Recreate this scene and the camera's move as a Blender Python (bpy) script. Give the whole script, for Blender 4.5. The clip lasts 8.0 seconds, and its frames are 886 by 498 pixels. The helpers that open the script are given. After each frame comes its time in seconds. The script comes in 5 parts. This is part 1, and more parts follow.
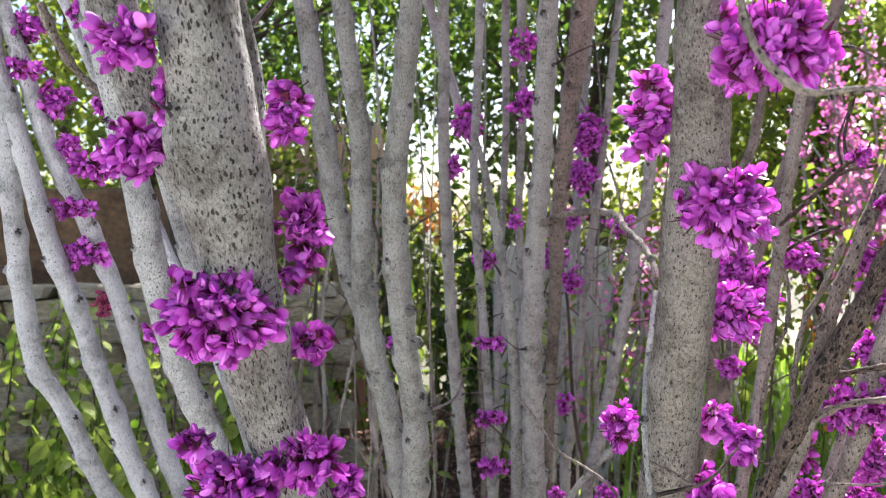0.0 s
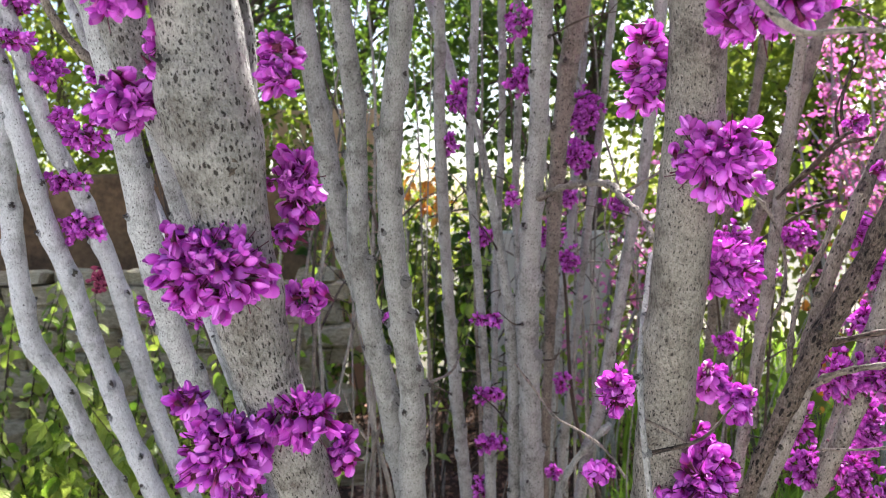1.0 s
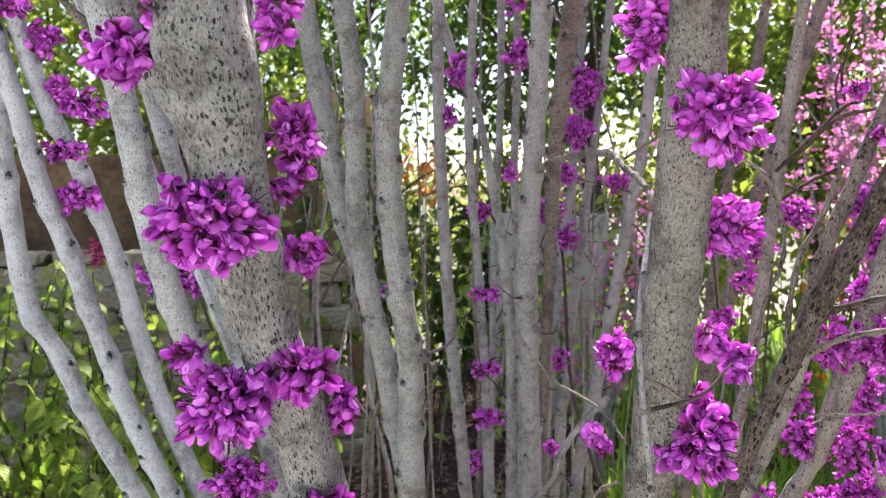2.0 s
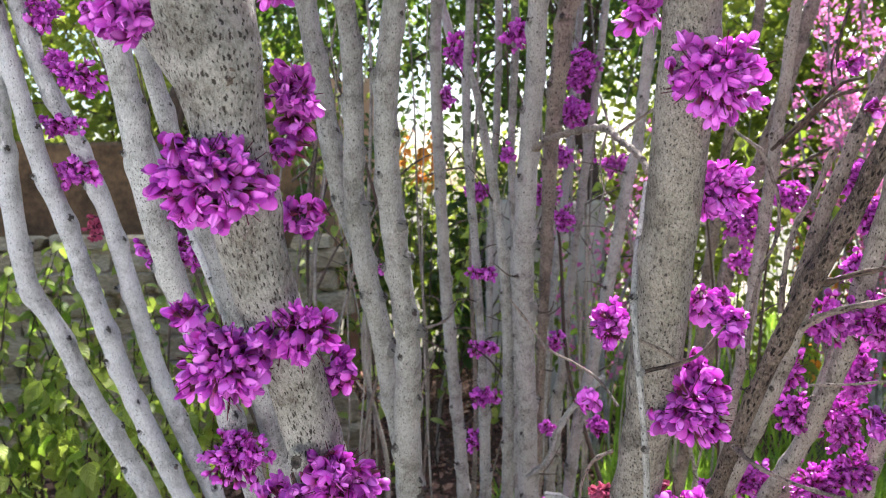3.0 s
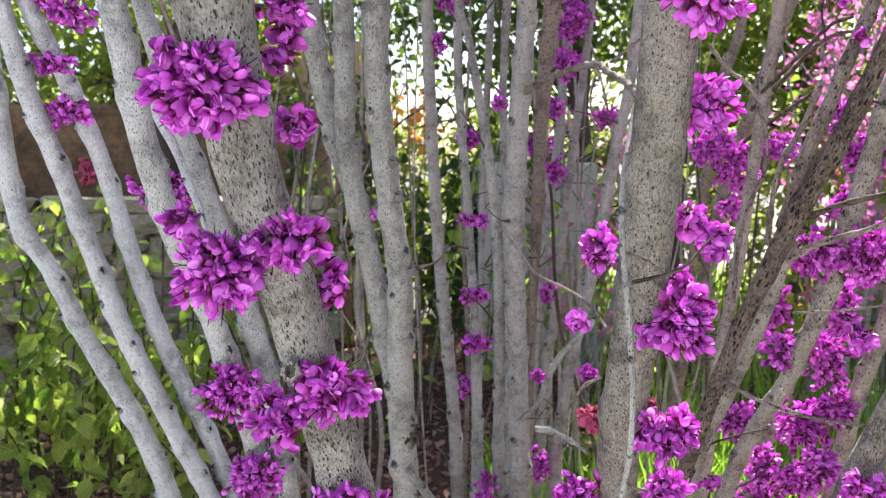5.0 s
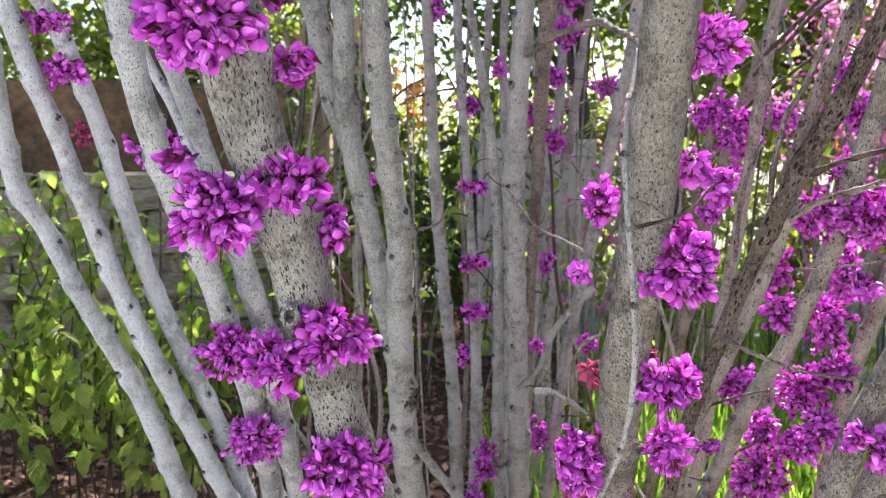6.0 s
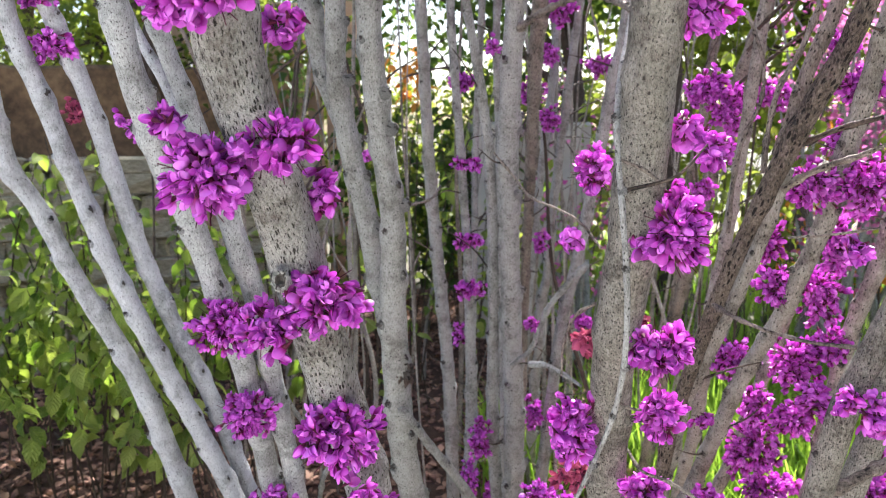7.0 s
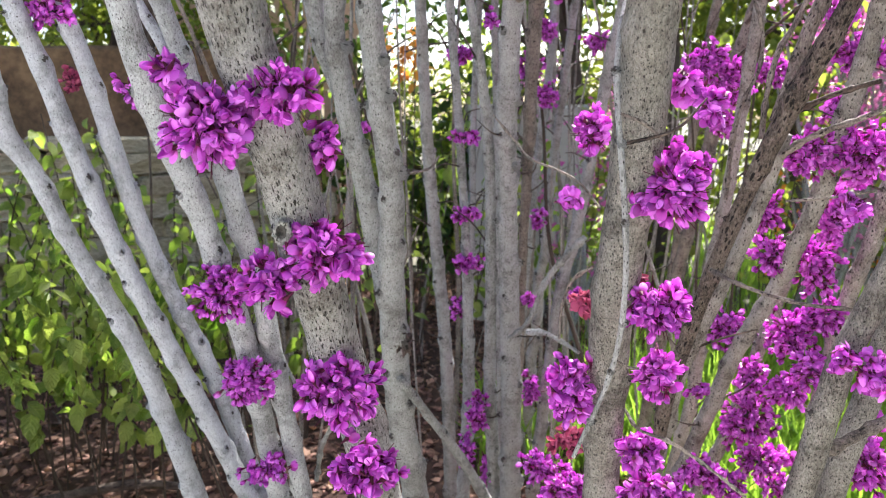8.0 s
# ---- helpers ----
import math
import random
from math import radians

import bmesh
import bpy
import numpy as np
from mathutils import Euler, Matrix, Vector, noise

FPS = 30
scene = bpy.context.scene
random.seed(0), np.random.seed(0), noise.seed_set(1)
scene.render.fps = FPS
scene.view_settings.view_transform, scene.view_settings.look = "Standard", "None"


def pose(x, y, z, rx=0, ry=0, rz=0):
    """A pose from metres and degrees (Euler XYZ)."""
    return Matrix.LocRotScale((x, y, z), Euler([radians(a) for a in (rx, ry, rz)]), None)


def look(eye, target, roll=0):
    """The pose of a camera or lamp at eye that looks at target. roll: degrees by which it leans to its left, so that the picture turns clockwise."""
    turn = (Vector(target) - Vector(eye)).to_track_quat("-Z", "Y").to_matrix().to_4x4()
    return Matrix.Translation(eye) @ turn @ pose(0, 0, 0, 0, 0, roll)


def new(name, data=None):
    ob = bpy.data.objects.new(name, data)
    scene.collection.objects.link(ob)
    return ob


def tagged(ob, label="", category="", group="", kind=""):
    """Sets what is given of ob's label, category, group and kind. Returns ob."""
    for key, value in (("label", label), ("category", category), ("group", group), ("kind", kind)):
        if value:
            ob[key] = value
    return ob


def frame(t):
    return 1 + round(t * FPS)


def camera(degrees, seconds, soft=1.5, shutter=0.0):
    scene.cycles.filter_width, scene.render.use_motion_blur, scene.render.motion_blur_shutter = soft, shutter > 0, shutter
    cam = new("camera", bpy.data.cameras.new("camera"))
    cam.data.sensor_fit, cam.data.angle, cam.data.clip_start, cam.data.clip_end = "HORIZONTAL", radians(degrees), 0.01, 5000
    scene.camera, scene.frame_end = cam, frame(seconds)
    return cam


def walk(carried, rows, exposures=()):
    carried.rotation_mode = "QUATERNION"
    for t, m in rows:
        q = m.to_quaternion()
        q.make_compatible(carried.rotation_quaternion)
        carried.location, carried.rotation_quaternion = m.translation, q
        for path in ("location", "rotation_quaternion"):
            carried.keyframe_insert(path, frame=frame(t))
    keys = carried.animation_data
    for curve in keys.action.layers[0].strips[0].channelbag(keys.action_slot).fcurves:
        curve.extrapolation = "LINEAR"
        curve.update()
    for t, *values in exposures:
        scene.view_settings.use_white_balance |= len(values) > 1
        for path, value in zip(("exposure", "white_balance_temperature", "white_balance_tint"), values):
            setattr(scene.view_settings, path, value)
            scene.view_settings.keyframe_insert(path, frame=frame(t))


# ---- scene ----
cam = camera(58.7, 8.0, soft=1.0)
METRES, EYE, TILT, LEAN, TURN = 0.24, 1.45, -2.0, 0.0, 0.0
ROWS = [
    (0.0, 0.0, 0.0, 0.0, 0.0, 0.0, -0.0),
    (0.5, 0.0079, 0.0113, -0.0553, -0.07, -0.32, 0.14),
    (1.0, 0.0141, 0.0148, -0.1189, -0.14, -0.77, 0.22),
    (1.5, 0.0107, 0.0243, -0.178, -0.2, -1.31, 0.22),
    (3.0, 0.0063, -0.0131, -0.3418, -0.51, -2.37, -0.01),
    (3.5, 0.0009, -0.045, -0.3925, -0.64, -2.81, 0.01),
    (4.0, 0.0025, -0.051, -0.4485, -0.81, -3.28, -0.04),
    (4.5, 0.0184, -0.0727, -0.5012, -0.95, -3.81, 0.05),
    (6.0, 0.0036, -0.0456, -0.7243, -1.17, -5.64, 0.0),
    (6.5, 0.0097, -0.0319, -0.782, -1.3, -6.11, 0.14),
    (7.0, 0.0199, -0.0419, -0.8178, -1.51, -6.55, 0.25),
    (7.5, 0.018, -0.0545, -0.8737, -1.62, -7.03, 0.23),
    (8.0, 0.0038, -0.072, -0.9532, -1.76, -7.44, 0.08),
]
cam.data.dof.use_dof, cam.data.dof.focus_distance, cam.data.dof.aperture_fstop = True, 0.88, 10.5
walk(cam, [(t, pose(0, 0, EYE, TILT, LEAN, TURN) @ pose(METRES * x, METRES * y, METRES * z, 90 + pitch, roll, yaw)) for t, x, y, z, yaw, pitch, roll in ROWS], [(0.0, 2.1, 6100, 12), (4.0, 2.2, 6100, 12), (8.0, 2.3, 6100, 12)])

# ---- light: sun beyond the garden, high over the right, and open sky ----
SUN_UP, SUN_TURN = 46.0, 28.0
world = bpy.data.worlds.new("sky")
scene.world = world
world.use_nodes = True
wn = world.node_tree.nodes
sky = wn.new("ShaderNodeTexSky")
sky.sky_type, sky.sun_disc = "NISHITA", False
sky.sun_elevation, sky.sun_rotation = radians(SUN_UP), radians(SUN_TURN)
sky.dust_density, sky.air_density = 2.5, 1.0
world.node_tree.links.new(sky.outputs["Color"], wn["Background"].inputs["Color"])
wn["Background"].inputs["Strength"].default_value = 0.07
sun = new("sun", bpy.data.lights.new("sun", "SUN"))
sun.data.energy, sun.data.angle, sun.data.color = 5.0, radians(0.6), (1.0, 0.96, 0.90)
sun.matrix_world = look((6 * math.sin(radians(SUN_TURN)), 6 * math.cos(radians(SUN_TURN)), 6 * math.tan(radians(SUN_UP))), (0, 0, 0))


# ---- materials ----
class Nodes:
    """A small helper round one material's node tree."""

    def __init__(self, name, rough=0.6):
        self.mat = bpy.data.materials.new(name)
        self.mat.use_nodes = True
        self.tree = self.mat.node_tree
        self.bsdf = self.tree.nodes["Principled BSDF"]
        self.out = self.tree.nodes["Material Output"]
        self.bsdf.inputs["Roughness"].default_value = rough
        self.bsdf.inputs["Specular IOR Level"].default_value = 0.3

    def add(self, kind, **values):
        node = self.tree.nodes.new("ShaderNode" + kind)
        for key, value in values.items():
            node.inputs[key.replace("_", " ")].default_value = value
        return node

    def link(self, a, b):
        self.tree.links.new(a, b)

    def coords(self, scale=(1, 1, 1), uv=False):
        co = self.add("TexCoord")
        m = self.add("Mapping")
        m.inputs["Scale"].default_value = scale
        self.link(co.outputs["UV" if uv else "Object"], m.inputs["Vector"])
        return m.outputs["Vector"]

    def noise(self, vec, scale, detail=4.0, rough=0.55):
        n = self.add("TexNoise", Scale=scale, Detail=detail, Roughness=rough)
        self.link(vec, n.inputs["Vector"])
        return n.outputs["Fac"]

    def ramp(self, fac, *stops):
        r = self.add("ValToRGB")
        el = r.color_ramp.elements
        while len(el) < len(stops):
            el.new(0.5)
        for e, (p, c) in zip(el, stops):
            e.position, e.color = p, (*c, 1) if len(c) == 3 else c
        self.link(fac, r.inputs["Fac"])
        return r.outputs["Color"]

    def mix(self, fac, a, b, mode="MIX"):
        m = self.tree.nodes.new("ShaderNodeMix")
        m.data_type, m.blend_type = "RGBA", mode
        for socket, value in ((m.inputs[0], fac), (m.inputs[6], a), (m.inputs[7], b)):
            if isinstance(value, (int, float)):
                socket.default_value = value
            elif isinstance(value, tuple):
                socket.default_value = (*value, 1)
            else:
                self.link(value, socket)
        return m.outputs[2]

    def math(self, op, a, b=0.0):
        m = self.tree.nodes.new("ShaderNodeMath")
        m.operation = op
        for socket, value in zip(m.inputs, (a, b)):
            if isinstance(value, (int, float)):
                socket.default_value = value
            else:
                self.link(value, socket)
        return m.outputs[0]

    def bump(self, height, depth, strength=1.0, after=None):
        b = self.add("Bump", Distance=depth, Strength=strength)
        self.link(height, b.inputs["Height"])
        if after:
            self.link(after, b.inputs["Normal"])
        return b.outputs["Normal"]

    def done(self, colour, normal=None):
        if isinstance(colour, tuple):
            self.bsdf.inputs["Base Color"].default_value = (*colour, 1)
        else:
            self.link(colour, self.bsdf.inputs["Base Color"])
        if normal:
            self.link(normal, self.bsdf.inputs["Normal"])
        return self.mat


def bark(name, light, mid, dark, spot, cells, cover, relief, grain=0.45, worn=0.6, knobs=0.005):
    """Redbud bark: mottled grey skin with lichen, cracked lengthways, with dark lenticels in cells (across, along) to a metre."""
    n = Nodes(name, 0.82)
    uv = n.coords(uv=True)
    ob = n.coords()
    big = n.noise(ob, 14, 6, 0.6)
    patch = n.noise(ob, 55, 5, 0.65)
    fine = n.noise(n.coords((1.0, 1.0, 0.45)), 420, 5, 0.75)
    base = n.ramp(n.mix(0.4, big, patch), (0.41, dark), (0.48, mid), (0.57, light))
    base = n.mix(grain, base, n.ramp(fine, (0.40, dark), (0.49, mid), (0.58, light)))
    warp = n.add("TexNoise", Scale=260.0, Detail=4.0)
    n.link(uv, warp.inputs["Vector"])
    lift = n.mix(0.0045, uv, warp.outputs["Color"], "ADD")
    m = n.add("Mapping")
    m.inputs["Scale"].default_value = (cells[0], cells[1], 1)
    n.link(lift, m.inputs["Vector"])
    v = n.add("TexVoronoi", Scale=1.0, Randomness=1.0)
    v.voronoi_dimensions = "2D"
    n.link(m.outputs["Vector"], v.inputs["Vector"])
    sep = n.add("SeparateColor")
    n.link(v.outputs["Color"], sep.inputs["Color"])
    size = n.math("MULTIPLY", n.math("ADD", n.math("MULTIPLY", n.math("MULTIPLY", sep.outputs[0], sep.outputs[1]), 0.75), n.math("MULTIPLY", n.math("GREATER_THAN", sep.outputs[2], 0.25), 0.25)), cover)
    pit = n.math("SUBTRACT", size, v.outputs["Distance"])
    mask = n.ramp(pit, (0.0, (0, 0, 0)), (0.07, (1, 1, 1)))
    rim = n.ramp(pit, (-0.0, (0, 0, 0)), (0.02, (1, 1, 1)), (0.12, (0, 0, 0)))
    streak = n.noise(n.coords((150, 22, 1), uv=True), 2.0, 5, 0.65)
    crack = n.ramp(streak, (0.56, (0, 0, 0)), (0.74, (worn, worn, worn)))
    colour = n.mix(crack, base, dark)
    colour = n.mix(n.math("MULTIPLY", mask, 0.92), colour, spot)
    scar = n.ramp(n.noise(ob, 38, 6, 0.75), (0.62, (0, 0, 0)), (0.72, (worn, worn, worn)))
    colour = n.mix(scar, colour, spot)
    first = n.bump(rim, relief, 1.0)
    second = n.bump(n.mix(0.5, fine, streak), knobs, 1.0, first)
    third = n.bump(n.mix(0.5, patch, n.noise(ob, 130, 3)), knobs, 1.0, second)
    return n.done(colour, third)


bark_old = bark("bark_with_lenticels", (0.619, 0.593, 0.533), (0.456, 0.430, 0.374), (0.172, 0.150, 0.120), (0.05, 0.04, 0.03), (330, 125), 0.50, 0.014, 0.38, 0.5, 0.012)
bark_worn = bark("bark_worn_lenticels", (0.515, 0.469, 0.396), (0.340, 0.304, 0.244), (0.110, 0.092, 0.074), (0.075, 0.062, 0.05), (340, 170), 0.40, 0.012, 0.42, 0.6, 0.013)
bark_mid = bark("bark_grey_dotted", (0.619, 0.615, 0.593), (0.464, 0.460, 0.434), (0.198, 0.189, 0.172), (0.11, 0.10, 0.088), (270, 180), 0.34, 0.007, 0.45, 0.35)
bark_silver = bark("bark_silver_grey", (0.665, 0.665, 0.670), (0.516, 0.516, 0.519), (0.266, 0.263, 0.250), (0.08, 0.07, 0.06), (240, 150), 0.26, 0.005, 0.4, 0.3)
bark_pale = bark("bark_pale_grey", (0.446, 0.439, 0.405), (0.312, 0.305, 0.272), (0.126, 0.119, 0.102), (0.045, 0.04, 0.034), (240, 150), 0.30, 0.005, 0.45, 0.35)
bark_dim = bark("bark_dim_grey", (0.500, 0.487, 0.456), (0.360, 0.345, 0.320), (0.139, 0.131, 0.114), (0.035, 0.03, 0.025), (210, 130), 0.30, 0.004, 0.45, 0.4)
bark_tan = bark("bark_tan_grey", (0.504, 0.455, 0.396), (0.351, 0.310, 0.261), (0.117, 0.097, 0.077), (0.035, 0.028, 0.022), (210, 110), 0.36, 0.006, 0.45, 0.4)
bark_brown = bark("bark_grey_brown", (0.40, 0.335, 0.275), (0.24, 0.195, 0.155), (0.07, 0.056, 0.046), (0.025, 0.02, 0.016), (200, 90), 0.40, 0.006, 0.5)
bark_cracked = bark("bark_brown_cracked", (0.36, 0.29, 0.225), (0.19, 0.145, 0.108), (0.045, 0.034, 0.026), (0.02, 0.015, 0.012), (190, 60), 0.5, 0.010, 0.55, 0.95, 0.012)
bark_dark = bark("bark_brown_rough", (0.19, 0.14, 0.108), (0.10, 0.072, 0.055), (0.035, 0.026, 0.02), (0.016, 0.012, 0.009), (160, 40), 0.5, 0.004)


def plain(name, low, high, scale, rough=0.7, relief=0.002, span=0.2):
    n = Nodes(name, rough)
    ob = n.coords()
    a = n.noise(ob, scale, 6, 0.65)
    b = n.noise(ob, scale * 7, 4, 0.6)
    f = n.mix(0.35, a, b)
    return n.done(n.ramp(f, (0.5 - span, low), (0.5 + span, high)), n.bump(f, relief))


def thin(name, low, high, through_low, through_high, share, rough=0.5, veins=0.0, gloss=0.3, middle=None, throat=None):
    """Petals and leaves: a diffuse sheet through which light comes; colour changes from piece to piece and towards the tip."""
    n = Nodes(name, rough)
    n.bsdf.inputs["Specular IOR Level"].default_value = gloss
    geo = n.add("NewGeometry")
    uv = n.coords(uv=True)
    sep = n.add("SeparateXYZ")
    n.link(uv, sep.inputs["Vector"])
    info = n.add("ObjectInfo")
    r = n.math("FRACT", n.math("ADD", geo.outputs["Random Per Island"], info.outputs["Random"]))
    blot = n.noise(n.coords(), 90, 3)
    f = n.math("ADD", n.math("MULTIPLY", r, 0.7), n.math("MULTIPLY", blot, 0.3))
    colour = n.ramp(f, (0.14, low), (0.5, middle), (0.86, high)) if middle else n.ramp(f, (0.1, low), (0.9, high))
    tip = n.ramp(sep.outputs["Y"], (0.0, (0, 0, 0)), (1.0, (1, 1, 1)))
    colour = n.mix(n.math("MULTIPLY", tip, 0.35), colour, high)
    if throat:
        colour = n.mix(n.ramp(sep.outputs["Y"], (0.05, (1, 1, 1)), (0.42, (0, 0, 0))), colour, throat)
    if veins:
        off = n.math("ABSOLUTE", n.math("SUBTRACT", sep.outputs["X"], 0.5))
        run = n.math("SINE", n.math("MULTIPLY", n.math("SUBTRACT", sep.outputs["Y"], n.math("MULTIPLY", off, 0.7)), veins * 6.283))
        vein = n.math("MAXIMUM", n.math("GREATER_THAN", run, 0.86), n.math("LESS_THAN", off, 0.03))
        colour = n.mix(n.math("MULTIPLY", vein, 0.45), colour, high)
        spots = n.noise(n.coords(), 160, 4, 0.7)
        colour = n.mix(n.ramp(spots, (0.5, (0, 0, 0)), (0.75, (0.7, 0.7, 0.7))), colour, low)
        n.link(n.bump(n.math("ADD", run, n.math("MULTIPLY", spots, 2.0)), 0.002, 0.8), n.bsdf.inputs["Normal"])
    t = n.add("BsdfTranslucent")
    n.link(n.ramp(f, (0.1, through_low), (0.9, through_high)), t.inputs["Color"])
    mixer = n.add("MixShader", Fac=share)
    n.link(n.bsdf.outputs[0], mixer.inputs[1])
    n.link(t.outputs[0], mixer.inputs[2])
    n.link(mixer.outputs[0], n.out.inputs["Surface"])
    return n.done(colour)


# low and high also carry the clusters' shadows and pale highlights as colour
petal_mat = thin("petal_magenta", (0.19, 0.002, 0.15), (0.92, 0.32, 0.95), (0.5, 0.015, 0.42), (0.90, 0.10, 0.80), 0.22, 0.45, gloss=0.35, middle=(0.64, 0.046, 0.62), throat=(0.30, 0.004, 0.12))
dry_mat = thin("petal_faded_red", (0.28, 0.02, 0.08), (0.62, 0.14, 0.26), (0.4, 0.04, 0.1), (0.6, 0.18, 0.22), 0.2, 0.6)
# paler than petal_mat: sunlit highlights are put into this pink
far_petal_mat = thin("petal_pink", (0.48, 0.07, 0.30), (0.80, 0.30, 0.56), (0.6, 0.10, 0.36), (0.85, 0.32, 0.58), 0.42, 0.5)
calyx_mat = plain("calyx_maroon", (0.045, 0.005, 0.018), (0.19, 0.02, 0.065), 300)
bud_mat = plain("bud_black_brown", (0.022, 0.018, 0.016), (0.16, 0.14, 0.12), 260, 0.85)
leaf_mat = thin("leaf_green", (0.03, 0.085, 0.014), (0.46, 0.52, 0.13), (0.18, 0.38, 0.02), (0.55, 0.65, 0.09), 0.38, 0.42, 6.0)
hedge_mat = thin("leaf_dark_green", (0.018, 0.045, 0.010), (0.06, 0.11, 0.025), (0.08, 0.18, 0.015), (0.26, 0.37, 0.04), 0.36, 0.4, 6.0)
tree_leaf_mat = thin("leaf_yellow_green", (0.05, 0.09, 0.012), (0.21, 0.25, 0.035), (0.20, 0.30, 0.02), (0.48, 0.53, 0.08), 0.42, 0.5)
orange_mat = thin("leaf_orange", (0.55, 0.16, 0.02), (0.80, 0.36, 0.05), (0.8, 0.25, 0.02), (0.95, 0.5, 0.08), 0.5, 0.5)
dry_leaf_mat = thin("leaf_dry_brown", (0.16, 0.07, 0.04), (0.62, 0.38, 0.26), (0.2, 0.1, 0.04), (0.4, 0.25, 0.1), 0.15, 0.75)
grass_mat = thin("grass_green", (0.06, 0.13, 0.015), (0.16, 0.28, 0.04), (0.25, 0.45, 0.03), (0.5, 0.7, 0.08), 0.45, 0.5)
chip_mat = plain("wood_chips", (0.06, 0.03, 0.022), (0.42, 0.23, 0.16), 60, 0.85, 0.002, 0.13)
soil_mat = plain("soil_dark", (0.02, 0.011, 0.008), (0.13, 0.068, 0.045), 30, 0.95, 0.01)
ground_mat = plain("earth_dry", (0.035, 0.036, 0.018), (0.12, 0.10, 0.06), 5, 0.9, 0.01)
# very pale, so the added ground throws light up at the stems
bounce_ground_mat = plain("bounce_ground", (0.66, 0.65, 0.63), (0.80, 0.79, 0.77), 6, 0.9, 0.005)
wall_mat = plain("wall_brown_render", (0.08, 0.048, 0.026), (0.28, 0.17, 0.085), 4, 0.9, 0.01, 0.13)
stone_mat = plain("stone_grey_beige", (0.08, 0.06, 0.035), (0.62, 0.51, 0.33), 7, 0.85, 0.02, 0.11)
slab_mat = plain("stone_slab", (0.25, 0.20, 0.12), (0.70, 0.60, 0.41), 9, 0.9, 0.02, 0.14)
sand_mat = plain("path_sand", (0.14, 0.115, 0.075), (0.26, 0.215, 0.145), 4, 0.9, 0.005)
# for the added screens that hold light off the stems
shade_mat = plain("screen_dark", (0.02, 0.03, 0.012), (0.07, 0.09, 0.03), 20, 0.95, 0.03)
# for the added reflector wall behind the camera
bounce_wall_mat = plain("bounce_wall_pale", (0.74, 0.73, 0.71), (0.84, 0.83, 0.81), 3, 0.9, 0.003)
panel_mat = plain("wall_grey_render", (0.40, 0.37, 0.30), (0.62, 0.58, 0.48), 3, 0.9, 0.006)
fence_mat = plain("fence_peach_wood", (0.55, 0.33, 0.21), (0.75, 0.52, 0.36), 12, 0.7)
trunk_mat = plain("trunk_brown", (0.04, 0.028, 0.02), (0.13, 0.095, 0.07), 25, 0.9, 0.01)



# ---- builders ----
def thing(name, place, label, category, group="", kind=""):
    ob = new(name)
    ob.location = place
    ob.empty_display_size = 0.1
    return tagged(ob, label, category, group, kind)


def hang(ob, parent):
    """Makes ob, modelled in the world's own metres, a part of parent."""
    ob.parent = parent
    base = Vector((0, 0, 0))
    up = parent
    while up:
        base += up.location
        up = up.parent
    ob.location = ob.location - base
    return ob


def mesh_of(name, verts, faces, mat, uvs=None, smooth=True):
    me = bpy.data.meshes.new(name)
    me.from_pydata([tuple(v) for v in verts], [], [tuple(f) for f in faces])
    if uvs is not None:
        layer = me.uv_layers.new(name="UVMap")
        index = np.empty(len(me.loops), dtype=np.int32)
        me.loops.foreach_get("vertex_index", index)
        layer.data.foreach_set("uv", np.asarray(uvs, dtype=np.float32)[index].ravel())
    if smooth:
        me.polygons.foreach_set("use_smooth", [True] * len(me.polygons))
    for m in mat if isinstance(mat, (list, tuple)) else [mat]:
        me.materials.append(m)
    me.update()
    return me


def part(name, bm, material, parent, label=""):
    me = bpy.data.meshes.new(name)
    bm.to_mesh(me)
    bm.free()
    me.materials.append(material)
    return tagged(hang(new(name, me), parent), label)


def glide(points, step):
    """A smooth line through points (x, y, z, r), sampled about every step metres."""
    p = np.array([points[0], *points, points[-1]], dtype=float)
    p[0] = 2 * p[1] - p[2]
    p[-1] = 2 * p[-2] - p[-3]
    out = []
    for i in range(1, len(p) - 2):
        a, b, c, d = p[i - 1:i + 3]
        back, here, on = (max(1e-6, np.linalg.norm(v[:3] - u[:3])) for u, v in ((a, b), (b, c), (c, d)))
        n = max(2, int(here / step))
        m1, m2 = (c - a) * here / (back + here), (d - b) * here / (here + on)
        for t in np.arange(n) / n:
            out.append((2 * t ** 3 - 3 * t ** 2 + 1) * b + (t ** 3 - 2 * t ** 2 + t) * m1 + (3 * t ** 2 - 2 * t ** 3) * c + (t ** 3 - t ** 2) * m2)
    out.append(p[-2])
    return np.array(out)


